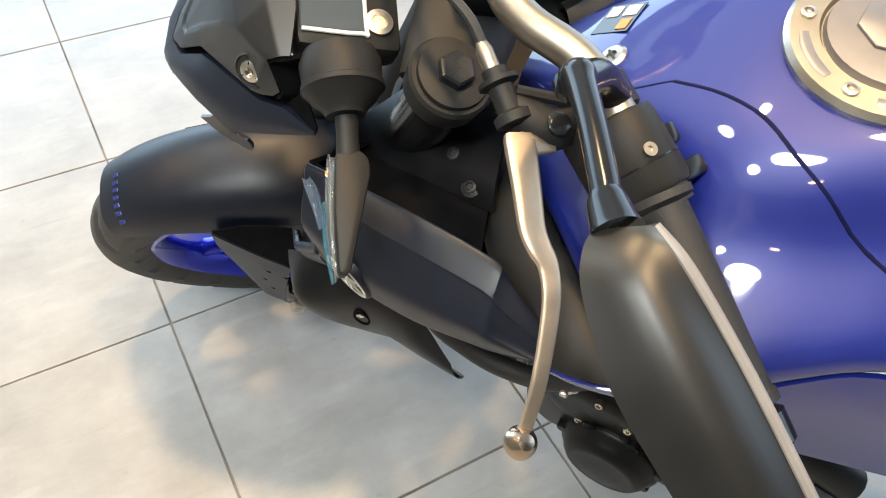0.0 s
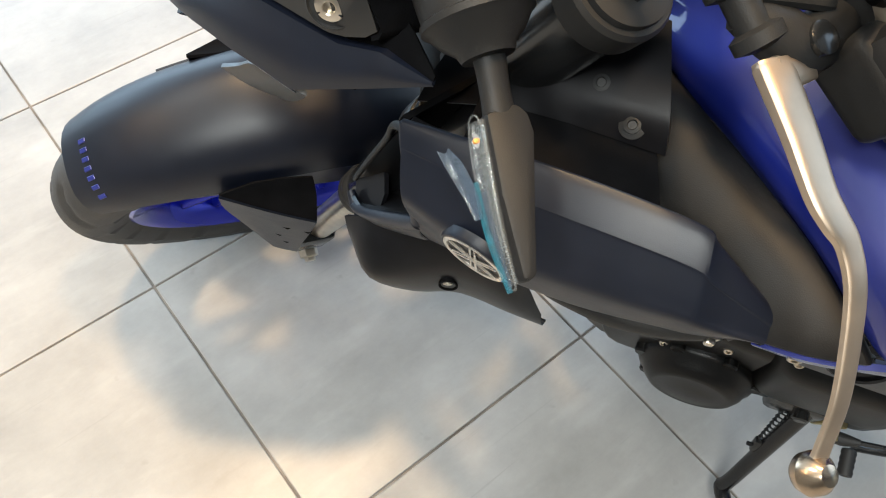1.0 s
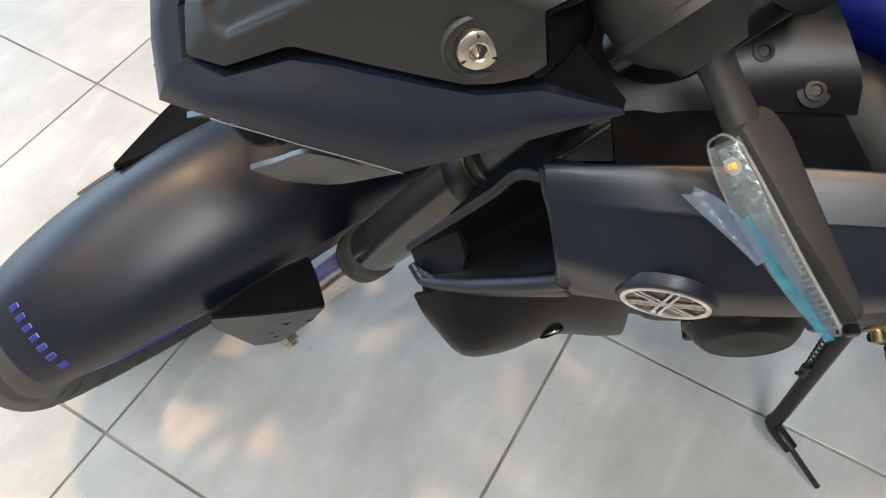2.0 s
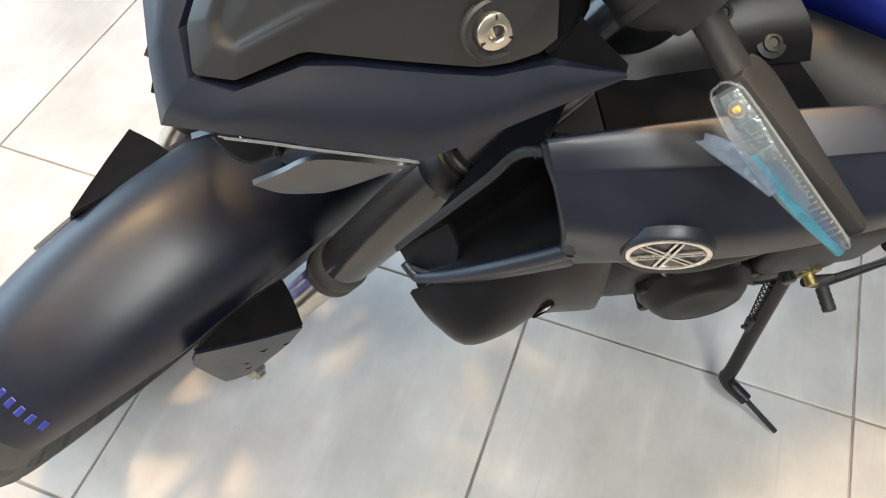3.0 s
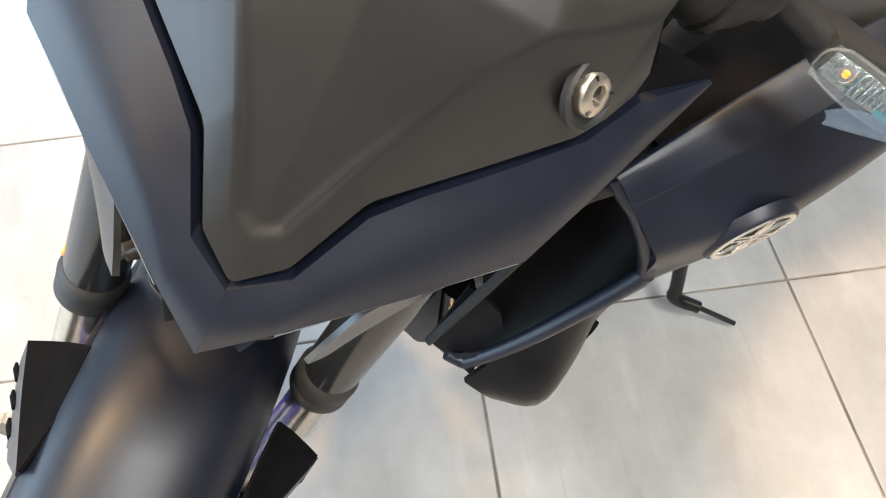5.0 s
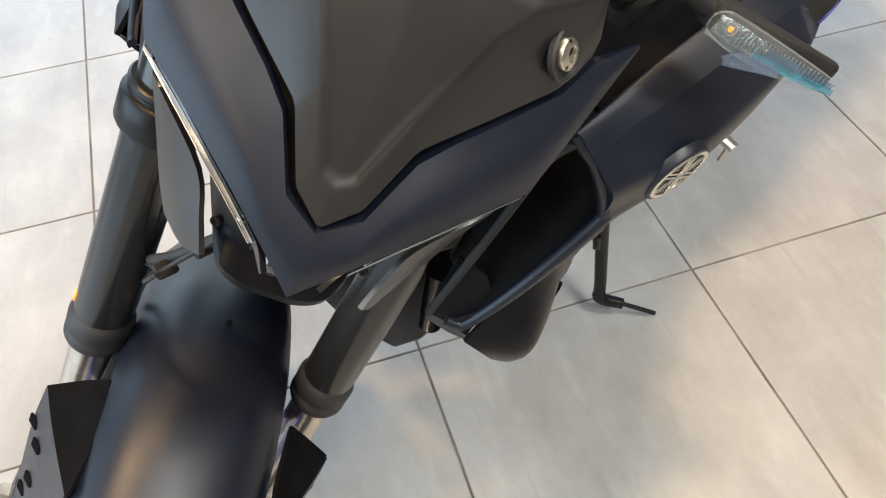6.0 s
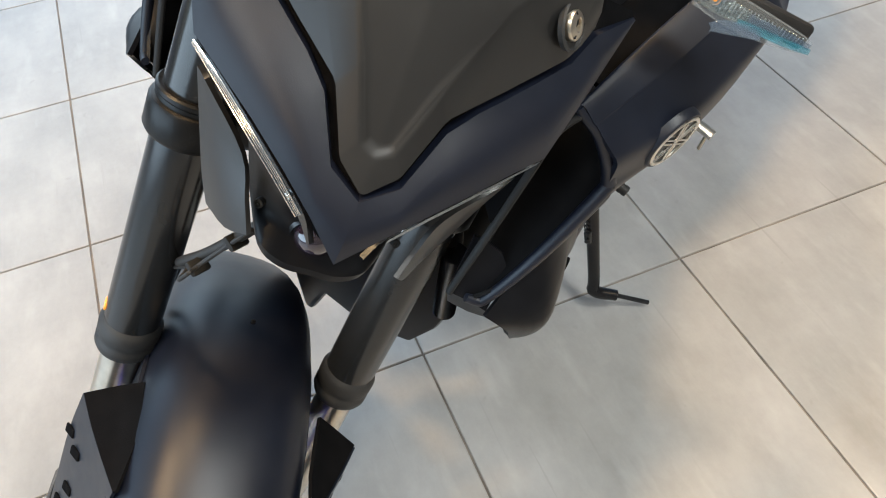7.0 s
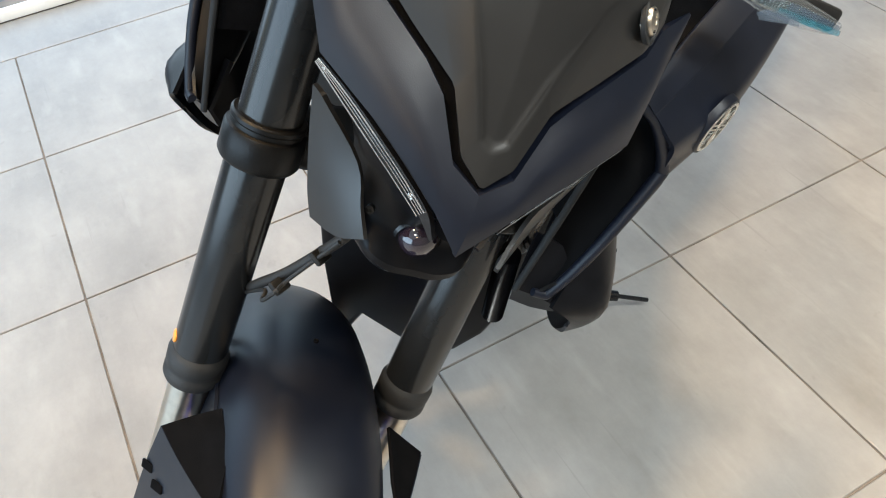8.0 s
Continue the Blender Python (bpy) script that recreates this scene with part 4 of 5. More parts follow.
# front indicator
for sd in (-1, 1):
    boot = sp("front_indicator", lathe([(0.018, -0.028), (0.0245, -0.025), (0.0285, -0.016), (0.0275, -0.001), (0.0290, 0.000), (0.0290, 0.0035), (0.0270, 0.0045), (0.0215, 0.012), (0.0155, 0.017), (0.0135, 0.0215)], aim((sd * 0.102, 0.060, 0.742), (sd, -0.05, -0.05)), 28), PLASTIC, "black indicator with clear lens and loose blue film")
    sub = lambda n, b, m, l="": part(n, b, m, boot, l)
    sub("stem", sweep([(sd * 0.112, 0.058, 0.742), (sd * 0.135, 0.058, 0.738), (sd * 0.152, 0.058, 0.735)], [0.0095, 0.0080, 0.0085], 16, 4, 0.8), PLASTIC)
    sub("shell", prism([(sd * x, y) for x, y in ((0.147, 0.050), (0.153, 0.045), (0.163, 0.044), (0.200, 0.054), (0.231, 0.062), (0.234, 0.067), (0.231, 0.0705), (0.190, 0.0705), (0.150, 0.068))], 0.016, pose(0, 0, 0.726), 0.003), PLASTIC)
    sub("lens", sweep([(sd * 0.152, 0.069, 0.732), (sd * 0.172, 0.071, 0.731), (sd * 0.205, 0.072, 0.730), (sd * 0.233, 0.070, 0.730)], [0.0030, 0.0034, 0.0030, 0.0018], 16, 5, 2.5), LENS, "clear indicator lens")
    sub("reflector", sweep([(sd * 0.154, 0.0675, 0.732), (sd * 0.172, 0.0685, 0.731), (sd * 0.205, 0.0692, 0.730), (sd * 0.230, 0.068, 0.730)], [0.0016, 0.0018, 0.0016, 0.0010], 12, 5, 3.4), REFLECTOR)
    sub("reflector_ribs", join(*[block((0.0009, 0.0022, 0.0100 - 0.0002 * q), pose(sd * (0.168 + 0.0027 * q), 0.0708, 0.7312), 0.0003, 1) for q in range(23)]), REFLECTOR, "silver ribs behind the lens")
    sub("lamp_cup", lathe([(0.0034, 0.0012), (0.0037, 0.0016), (0.0030, 0.0004), (0.0018, -0.0004), (0.0006, -0.0004)], aim((sd * 0.161, 0.0712, 0.733), (0, 1, 0.1)), 20), CHROME, "small silver lamp cup")
    sub("bulb", lathe([(0.0006, -0.0014), (0.0013, -0.001), (0.0013, 0.001), (0.0006, 0.0014)], pose(sd * 0.161, 0.0728, 0.733), 12), AMBER)
    sub("lens_rim", sweep([(sd * 0.156, 0.0715, 0.7405), (sd * 0.150, 0.0712, 0.737), (sd * 0.1488, 0.0712, 0.732), (sd * 0.152, 0.0712, 0.7265), (sd * 0.172, 0.0724, 0.7225), (sd * 0.205, 0.0732, 0.7225), (sd * 0.232, 0.0715, 0.7262), (sd * 0.2352, 0.0710, 0.730), (sd * 0.232, 0.0715, 0.7342), (sd * 0.205, 0.0732, 0.7375), (sd * 0.172, 0.0724, 0.7400), (sd * 0.156, 0.0715, 0.7405)], 0.0006, 6, 4), LENS, "clear lens edge")
    if sd < 0:
        sub("film", sheet([[(-0.180, 0.0750, 0.7290), (-0.180, 0.0762, 0.7265)], [(-0.192, 0.0755, 0.7295), (-0.192, 0.0768, 0.7258)], [(-0.212, 0.0752, 0.7300), (-0.212, 0.0764, 0.7255)], [(-0.2365, 0.0722, 0.7300), (-0.2365, 0.0730, 0.7266)]], 0.0007, 4, 5), FILM, "loose blue protective film")
        sub("film", sheet([[(-0.186, 0.0748, 0.7345), (-0.186, 0.0752, 0.7290)], [(-0.205, 0.0750, 0.7340), (-0.205, 0.0755, 0.7290)], [(-0.234, 0.0728, 0.7325), (-0.234, 0.0726, 0.7290)]], 0.0004, 3, 4), CLEARFILM, "clear film over the lens")
        sub("film_tab", sheet([[(-0.160, 0.083, 0.722), (-0.162, 0.0845, 0.7205), (-0.160, 0.088, 0.7195)], [(-0.170, 0.0790, 0.726), (-0.171, 0.0825, 0.7215), (-0.169, 0.0860, 0.7205)], [(-0.186, 0.0768, 0.7285), (-0.186, 0.0795, 0.7235), (-0.186, 0.0815, 0.7225)], [(-0.198, 0.0765, 0.728), (-0.198, 0.078, 0.7245), (-0.198, 0.0790, 0.7240)]], 0.0006, 4, 4), CLEARFILM, "curled clear end of the film")

# ---- body: x right, y ahead, z up, from the front axle
for sd in (-1, 1):
    c = MID
    k = lambda rows: rows if sd < 0 else flipx(rows, c)
    sc = [[(-0.125, -0.296, 0.548), (-0.151, -0.294, 0.572), (-0.155, -0.294, 0.572), (-0.165, -0.296, 0.563), (-0.167, -0.297, 0.561), (-0.179, -0.300, 0.547), (-0.190, -0.307, 0.518), (-0.1925, -0.3185, 0.487)],
          [(-0.130, -0.360, 0.556), (-0.157, -0.360, 0.583), (-0.161, -0.360, 0.583), (-0.178, -0.360, 0.575), (-0.180, -0.360, 0.573), (-0.197, -0.360, 0.554), (-0.208, -0.360, 0.525), (-0.197, -0.360, 0.485)],
          [(-0.138, -0.420, 0.568), (-0.165, -0.420, 0.594), (-0.169, -0.420, 0.594), (-0.187, -0.420, 0.587), (-0.189, -0.420, 0.585), (-0.205, -0.420, 0.567), (-0.216, -0.420, 0.535), (-0.204, -0.420, 0.498)],
          [(-0.148, -0.470, 0.574), (-0.172, -0.472, 0.597), (-0.176, -0.472, 0.597), (-0.193, -0.473, 0.591), (-0.195, -0.473, 0.589), (-0.208, -0.474, 0.576), (-0.217, -0.474, 0.552), (-0.207, -0.474, 0.520)],
          [(-0.160, -0.482, 0.570), (-0.177, -0.484, 0.592), (-0.182, -0.485, 0.591), (-0.197, -0.488, 0.585), (-0.199, -0.488, 0.583), (-0.209, -0.490, 0.572), (-0.216, -0.490, 0.553), (-0.207, -0.488, 0.528)],
          [(-0.190, -0.520, 0.555), (-0.194, -0.524, 0.564), (-0.196, -0.525, 0.564), (-0.201, -0.526, 0.562), (-0.203, -0.526, 0.560), (-0.2065, -0.526, 0.556), (-0.208, -0.524, 0.550), (-0.204, -0.520, 0.540)]]
    for row in sc:
        row[1] = (row[2][0] + 0.005, row[2][1], row[2][2] - 0.005)
        row[0] = (row[1][0] + 0.004, row[1][1], row[1][2] - 0.022)
        (x5, y5, z5), (x6, y6, z6), (x7, y7, z7) = row[5:]
        tail_ = [row[4], (x5 - 0.002, y5, z5), ((x5 + x6) / 2 - 0.0048, (y5 + y6) / 2, (z5 + z6) / 2 + 0.003), (x6, y6, z6 - 0.004), (0.6 * x6 + 0.4 * x7 - 0.002, 0.6 * y6 + 0.4 * y7, 0.6 * z6 + 0.4 * z7 - 0.002), (x7, y7, z7)]
        row[4:] = [tuple(q) for q in curve_points(tail_, 4)]
    scoop = bp_("air_scoop", sheet(k(sc), 0.004, 4, 4), MATTE, "matt midnight-blue air scoop beside the tank", None, 22)
    sub = lambda n, b, m, l="", s=32: part(n, b, m, scoop, l, None, s)
    mouth = [(-0.1875, -0.3115, 0.5110), (-0.1883, -0.3075, 0.4995), (-0.1775, -0.2720, 0.4540), (-0.1680, -0.2515, 0.4225), (-0.1597, -0.2383, 0.4035), (-0.1560, -0.2347, 0.4020), (-0.1485, -0.2292, 0.4055)]
    taper = (1.0, 0.75, 0.58, 0.45, 0.34, 0.28, 0.20)
    lip = [[(x + a * w, y + b * w, z + c_ * w) for (x, y, z), w in zip(mouth, taper)] for a, b, c_ in ((0, 0, 0), (-0.0060, -0.0020, -0.0120), (-0.0055, -0.0070, -0.0240))]
    sub("lower_lip", sheet(k(lip), 0.004, 4, 3), MATTE)
    inner = [[(-0.153, -0.296, 0.570), (-0.150, -0.298, 0.566), (-0.147, -0.283, 0.534), (-0.141, -0.254, 0.465), (-0.135, -0.228, 0.400)],
             [(-0.166, -0.303, 0.553), (-0.150, -0.350, 0.540), (-0.132, -0.330, 0.500), (-0.135, -0.290, 0.440), (-0.142, -0.245, 0.390)],
             [(-0.181, -0.311, 0.525), (-0.180, -0.324, 0.500), (-0.178, -0.292, 0.468), (-0.166, -0.258, 0.425), (-0.150, -0.236, 0.397)],
             [(-0.1860, -0.3120, 0.5110), (-0.1860, -0.3055, 0.4990), (-0.1760, -0.2720, 0.4550), (-0.1665, -0.2515, 0.4230), (-0.1485, -0.2300, 0.4045)]]
    sub("duct_lining", sheet(k(inner), 0.003, 4, 4), DUCTBLACK, "dark hollow duct lining")
    sub("duct_rail", sweep(k([[(-0.1560, -0.2960, 0.5650), (-0.1480, -0.2840, 0.5500), (-0.1455, -0.2740, 0.5200), (-0.1410, -0.2520, 0.4650), (-0.1350, -0.2270, 0.4000)]])[0], [0.0032, 0.0034, 0.0034, 0.0034, 0.0030], 12, 5, 0.7), PLASTIC, "black inner edge of the duct")
    sub("duct_wall", sheet(k([[(-0.152, -0.296, 0.570), (-0.147, -0.283, 0.536), (-0.141, -0.255, 0.470)], [(-0.090, -0.340, 0.560), (-0.085, -0.330, 0.520), (-0.085, -0.310, 0.460)]]), 0.004, 3, 2), SHADEBLACK)
    rim_line = [(-0.1525, -0.2950, 0.5690), (-0.1600, -0.2975, 0.5615), (-0.1690, -0.3020, 0.5520), (-0.1800, -0.3075, 0.5320)] + mouth
    sub("duct_rim", sweep(k([rim_line])[0], [0.0036, 0.0042, 0.0046, 0.0050, 0.0054, 0.0054, 0.0050, 0.0046, 0.0044, 0.0042, 0.0034], 14, 5), MATTE, "rounded edge of the duct")
    sub("duct_foot", sheet(k([[(-0.128, -0.258, 0.440), (-0.150, -0.266, 0.430), (-0.160, -0.262, 0.416)], [(-0.132, -0.230, 0.400), (-0.148, -0.236, 0.396), (-0.164, -0.240, 0.392)], [(-0.132, -0.240, 0.372), (-0.150, -0.243, 0.372), (-0.168, -0.248, 0.376)]]), 0.004, 2, 1), HOUSING)
    bpy.context.view_layer.update()
    _, at, way, _ = scoop.ray_cast(Vector((MID + sd * 0.4, -0.357, 0.529)), Vector((-sd, 0, 0)))
    m = aim(at + way * 0.0004, way) @ Matrix.Diagonal((1.1, 1.1, 1, 1))
    sub("badge_base", lathe([(0.0236, -0.006), (0.0226, -0.0006), (0.0218, 0.0006), (0.0208, 0.0010), (0.0206, 0.0001), (0.0200, -0.001)], m, 40), MATTE)
    sub("badge_ground", lathe([(0.0204, -0.001), (0.0204, 0.0002), (0.001, 0.0002)], m, 40), BADGEDARK, "dark badge ground")
    badge = sub("badge", lathe([(0.0176, 0.0), (0.0204, 0.0), (0.0204, 0.0011), (0.0199, 0.0016), (0.0181, 0.0016), (0.0176, 0.0011)], m, 48, True), BADGE, "round silver badge ring with crossed bars")
    for q in (0, 60, 120):
        sub("badge_bar", join(block((0.0345, 0.0013, 0.0014), m @ pose(0, 0, 0.0012, 0, 0, 90 + q) @ pose(0, 0.0016, 0), 0.0004, 1), block((0.0345, 0.0013, 0.0014), m @ pose(0, 0, 0.0012, 0, 0, 90 + q) @ pose(0, -0.0016, 0), 0.0004, 1)), BADGE)
    box = [[(-0.168, -0.230, 0.397), (-0.178, -0.236, 0.388), (-0.186, -0.245, 0.372), (-0.186, -0.258, 0.345)],
           [(-0.170, -0.262, 0.425), (-0.203, -0.262, 0.392), (-0.2010, -0.266, 0.356), (-0.184, -0.280, 0.302)],
           [(-0.172, -0.295, 0.440), (-0.198, -0.295, 0.395), (-0.197, -0.295, 0.345), (-0.174, -0.300, 0.276)],
           [(-0.166, -0.330, 0.440), (-0.185, -0.330, 0.395), (-0.184, -0.330, 0.340), (-0.161, -0.332, 0.255)],
           [(-0.166, -0.375, 0.400), (-0.180, -0.375, 0.345), (-0.175, -0.375, 0.290), (-0.156, -0.375, 0.232)],
           [(-0.162, -0.404, 0.270), (-0.164, -0.406, 0.250), (-0.161, -0.408, 0.226), (-0.153, -0.409, 0.205)]]
    rc = bp_("radiator_cover", sheet(k(box), 0.004, 4, 4), HOUSING, "gloss black lower radiator side cover")
    bpy.context.view_layer.update()
    _, at, way, _ = rc.ray_cast(Vector((MID + sd * 0.4, -0.3256, 0.3690)), Vector((-sd, 0, 0)))
    m = aim(at, way)
    part("fixing_hole", lathe([(0.0100, -0.002), (0.0100, 0.0010), (0.0080, 0.0010), (0.0070, -0.0008), (0.001, -0.0008)], m @ Matrix.Diagonal((0.8, 1.9, 1, 1)), 28), SHADEBLACK, rc, "dark oval fixing hole")
    part("fixing_bolt", lathe([(0.0040, -0.002), (0.0040, 0.0014), (0.0028, 0.0018), (0.0016, 0.0018), (0.0014, 0.0004), (0.0004, 0.0004)], m @ pose(0, 0.008, 0), 16), STEEL, rc)
    # The ledge's black stands for the shade beside the scoop, not its plastic.
    ledge = [[(-0.164, -0.330, 0.560), (-0.166, -0.400, 0.566), (-0.168, -0.455, 0.566)], [(-0.120, -0.330, 0.562), (-0.120, -0.390, 0.568), (-0.125, -0.440, 0.570)]]
    bp_("side_ledge", sheet(k(ledge), 0.004, 3, 2), SHADEBLACK, "moulded ledge between scoop and frame, with shade put into its black")
    flank = [[(-0.125, -0.290, 0.545), (-0.122, -0.360, 0.566), (-0.128, -0.445, 0.572)], [(-0.095, -0.300, 0.560), (-0.100, -0.370, 0.580), (-0.112, -0.440, 0.590)], [(-0.035, -0.330, 0.570), (-0.045, -0.370, 0.595), (-0.060, -0.425, 0.600)]]
    fl = bp_("side_panel", sheet(k(flank), 0.004, 3, 3), HOUSING, "black moulded panel beside the steering head")
    for q in ((-0.102, -0.398, 0.587), (-0.120, -0.422, 0.582)):
        part("bolt", lathe([(0.008, -0.005), (0.008, -0.003), (0.0050, -0.002), (0.0050, -0.0005), (0.003, 0.0), (0.0025, -0.001), (0.001, -0.001)], aim(k([[q]])[0][0], (sd * 0.35, 0.1, 0.9)), 20), PLASTIC, fl)
    wedge = [[(-0.060, -0.392, 0.520), (-0.118, -0.428, 0.530), (-0.172, -0.474, 0.528), (-0.204, -0.510, 0.526), (-0.2060, -0.514, 0.522)],
             [(-0.060, -0.392, 0.545), (-0.118, -0.430, 0.556), (-0.172, -0.478, 0.556), (-0.2065, -0.514, 0.550), (-0.2055, -0.520, 0.538)],
             [(-0.046, -0.404, 0.558), (-0.108, -0.452, 0.573), (-0.167, -0.508, 0.577), (-0.2085, -0.546, 0.563), (-0.2075, -0.549, 0.550)],
             [(-0.033, -0.416, 0.540), (-0.098, -0.470, 0.566), (-0.158, -0.530, 0.577), (-0.2050, -0.571, 0.569), (-0.2055, -0.574, 0.560)],
             [(-0.032, -0.418, 0.530), (-0.096, -0.474, 0.552), (-0.154, -0.536, 0.566), (-0.2000, -0.579, 0.560), (-0.2005, -0.580, 0.552)]]
    bp_("tank_wedge", sheet(k(wedge), 0.004, 4, 3), PLASTIC, "black wedge panel under the tank")
    under_tank = [[(-0.2060, -0.522, 0.5440), (-0.2085, -0.550, 0.5545), (-0.206, -0.580, 0.567), (-0.195, -0.628, 0.584), (-0.163, -0.668, 0.590), (-0.133, -0.716, 0.592), (-0.110, -0.80, 0.578), (-0.092, -0.90, 0.545)],
                  [(-0.2050, -0.525, 0.5400), (-0.2065, -0.554, 0.5440), (-0.203, -0.584, 0.550), (-0.193, -0.640, 0.555), (-0.164, -0.682, 0.553), (-0.136, -0.732, 0.548), (-0.112, -0.81, 0.535), (-0.092, -0.91, 0.51)],
                  [(-0.1980, -0.528, 0.5350), (-0.1970, -0.560, 0.5320), (-0.192, -0.592, 0.532), (-0.183, -0.650, 0.520), (-0.160, -0.700, 0.480), (-0.136, -0.755, 0.445), (-0.114, -0.82, 0.420), (-0.095, -0.92, 0.40)]]
    bp_("tank_side_cover", sheet(k(under_tank), 0.004, 4, 3), BLUE, "gloss blue lower side cover")


def tank_row(y, half, top, edge, shoulder):
    left = [(0, top), (-half * 0.30, top - 0.003), (-half * 0.46, top - 0.25 * (top - shoulder)), (-half * 0.62, shoulder + 0.32 * (top - shoulder)), (-half * 0.92, shoulder), (-half, edge + 0.016), (-half * 0.97, edge)]
    whole = [(-x, z) for x, z in reversed(left[1:])] + left
    return [(MID + x, y, z) for x, z in whole]


tank = bp_("fuel_tank", sheet([tank_row(-0.405, 0.050, 0.580, 0.528, 0.556), tank_row(-0.47, 0.118, 0.628, 0.560, 0.590), tank_row(-0.535, 0.182, 0.660, 0.568, 0.604), tank_row(-0.585, 0.230, 0.680, 0.562, 0.606), tank_row(-0.625, 0.221, 0.687, 0.575, 0.614), tank_row(-0.668, 0.188, 0.692, 0.585, 0.620), tank_row(-0.716, 0.158, 0.692, 0.590, 0.622), tank_row(-0.78, 0.135, 0.684, 0.585, 0.606), tank_row(-0.88, 0.118, 0.625, 0.54, 0.575), tank_row(-0.93, 0.11, 0.585, 0.53, 0.56)], 0.004, 4, 5), BLUE, "gloss deep blue fuel tank")
cap = part("filler_cap", lathe([(0.066, -0.004), (0.067, 0.002), (0.064, 0.006), (0.047, 0.007), (0.045, 0.004)], pose(MID + 0.008, -0.645, 0.689, -3), 48), CAPMETAL, tank, "champagne metal filler cap ring")
part("cap_centre", lathe([(0.045, 0.002), (0.043, 0.009), (0.030, 0.0105), (0.001, 0.0105)], pose(MID + 0.008, -0.645, 0.689, -3), 40), CAPDARK, cap, "grey cap centre")

bpy.context.view_layer.update()


def drape(pts, lift=0.0):
    """Points (x, y) of the body frame, let down on to the tank."""
    out = []
    for x, y in pts:
        ok, place, normal, _ = tank.ray_cast(Vector((x, y, 1.2)), Vector((0, 0, -1)))
        out.append(place + normal * lift if ok else Vector((x, y, 0.6)))
    return out


def on_tank(x, y, turn=0):
    ok, place, normal, _ = tank.ray_cast(Vector((x, y, 1.2)), Vector((0, 0, -1)))
    return aim(place, normal, turn)


for sd in (-1, 1):
    line = [(MID + sd * x, y) for x, y in ((0.048, -0.530), (0.056, -0.560), (0.070, -0.590), (0.090, -0.620), (0.105, -0.655), (0.118, -0.700), (0.128, -0.760))]
    part("panel_gap", sweep(drape([(q.x, q.y) for q in curve_points([(x, y, 0) for x, y in line], 8)], -0.0019), 0.0024, 10, 1), GAPBLUE, tank, "dark panel gap")
    edge = [(MID + sd * x, y) for x, y in ((0.048, -0.530), (0.055, -0.500), (0.050, -0.470), (0.040, -0.440))]
    part("panel_gap", sweep(drape([(q.x, q.y) for q in curve_points([(x, y, 0) for x, y in edge], 8)], -0.0004), 0.0009, 8, 1), GAPBLUE, tank)
tank_lock = on_tank(MID - 0.026, -0.480)
part("tank_bolt", lathe([(0.0105, -0.002), (0.011, 0.001), (0.0085, 0.003), (0.004, 0.0032), (0.004, 0.001), (0.001, 0.001)], tank_lock, 24), STEEL, tank, "silver tank bolt")
part("bolt_slot", block((0.012, 0.0022, 0.001), tank_lock @ pose(0, 0, 0.0032, 0, 0, 35), 0.0003, 1), GLOSSBLACK, tank)
part("sticker", block((0.034, 0.034, 0.0008), on_tank(MID + 0.017, -0.467), 0.0003, 1), GLOSSBLACK, tank, "small dark warning sticker")
for q, (m_, sx) in enumerate(((ORANGE, 0.012), (WHITEPRINT, 0.016), (WHITEPRINT, 0.014))):
    part("sticker_mark", block((0.012, sx * 0.8, 0.0006), on_tank(MID + 0.017, -0.467) @ pose((0.008, -0.008, -0.008)[q], (0.009, 0.008, -0.008)[q], 0.0008), 0.0002, 1), m_, tank, "small printed warning sticker")
for q in range(5):
    a = radians(20 + q * 72)
    part("cap_bolt", lathe([(0.005, 0.004), (0.005, 0.0085), (0.003, 0.009), (0.0025, 0.007), (0.001, 0.007)], pose(MID + 0.008, -0.645, 0.689, -3) @ pose(0.055 * math.cos(a), 0.055 * math.sin(a), 0), 14), STEEL, cap)
for q in range(5):
    a = radians(56 + q * 72)
    part("cap_slot", sweep([(0.0555 * math.cos(a + d), 0.0555 * math.sin(a + d), 0.0062) for d in (-0.34, -0.17, 0, 0.17, 0.34)], [0.0032, 0.0040, 0.0040, 0.0040, 0.0032], 10, 3, 0.25), CAPDARK, cap, "").matrix_local = pose(MID + 0.008, -0.645, 0.689, -3)
part("key_flap", prism([(-0.018, -0.024), (0.010, -0.024), (0.016, -0.006), (0.010, 0.010), (0.016, 0.024), (-0.006, 0.026), (-0.020, 0.012)], 0.003, pose(MID + 0.008, -0.645, 0.689, -3) @ pose(0, 0, 0.010), 0.001), CAPDARK, cap, "grey key cover")

# engine and lower frame
bp_("steering_head", join(block((0.24, 0.16, 0.10), pose(MID, -0.385, 0.488), 0.02), block((0.16, 0.20, 0.14), pose(MID, -0.38, 0.47, 20), 0.02), block((0.12, 0.1, 0.2), pose(MID, -0.33, 0.43, 25), 0.02)), PLASTIC, "black frame at the steering head")
bp_("engine_block", join(block((0.22, 0.30, 0.34), pose(MID, -0.60, 0.14), 0.03), block((0.25, 0.14, 0.24), pose(MID, -0.48, 0.29, 30), 0.02), block((0.25, 0.10, 0.012), pose(MID, -0.475, 0.25, 30), 0.003), block((0.265, 0.12, 0.010), pose(MID, -0.49, 0.29, 30), 0.003), sweep([(MID, -0.42, -0.02), (MID, -0.55, -0.10), (MID, -0.75, -0.11)], [0.06, 0.09, 0.09], 20, 5)), ENGINE, "black cast engine")
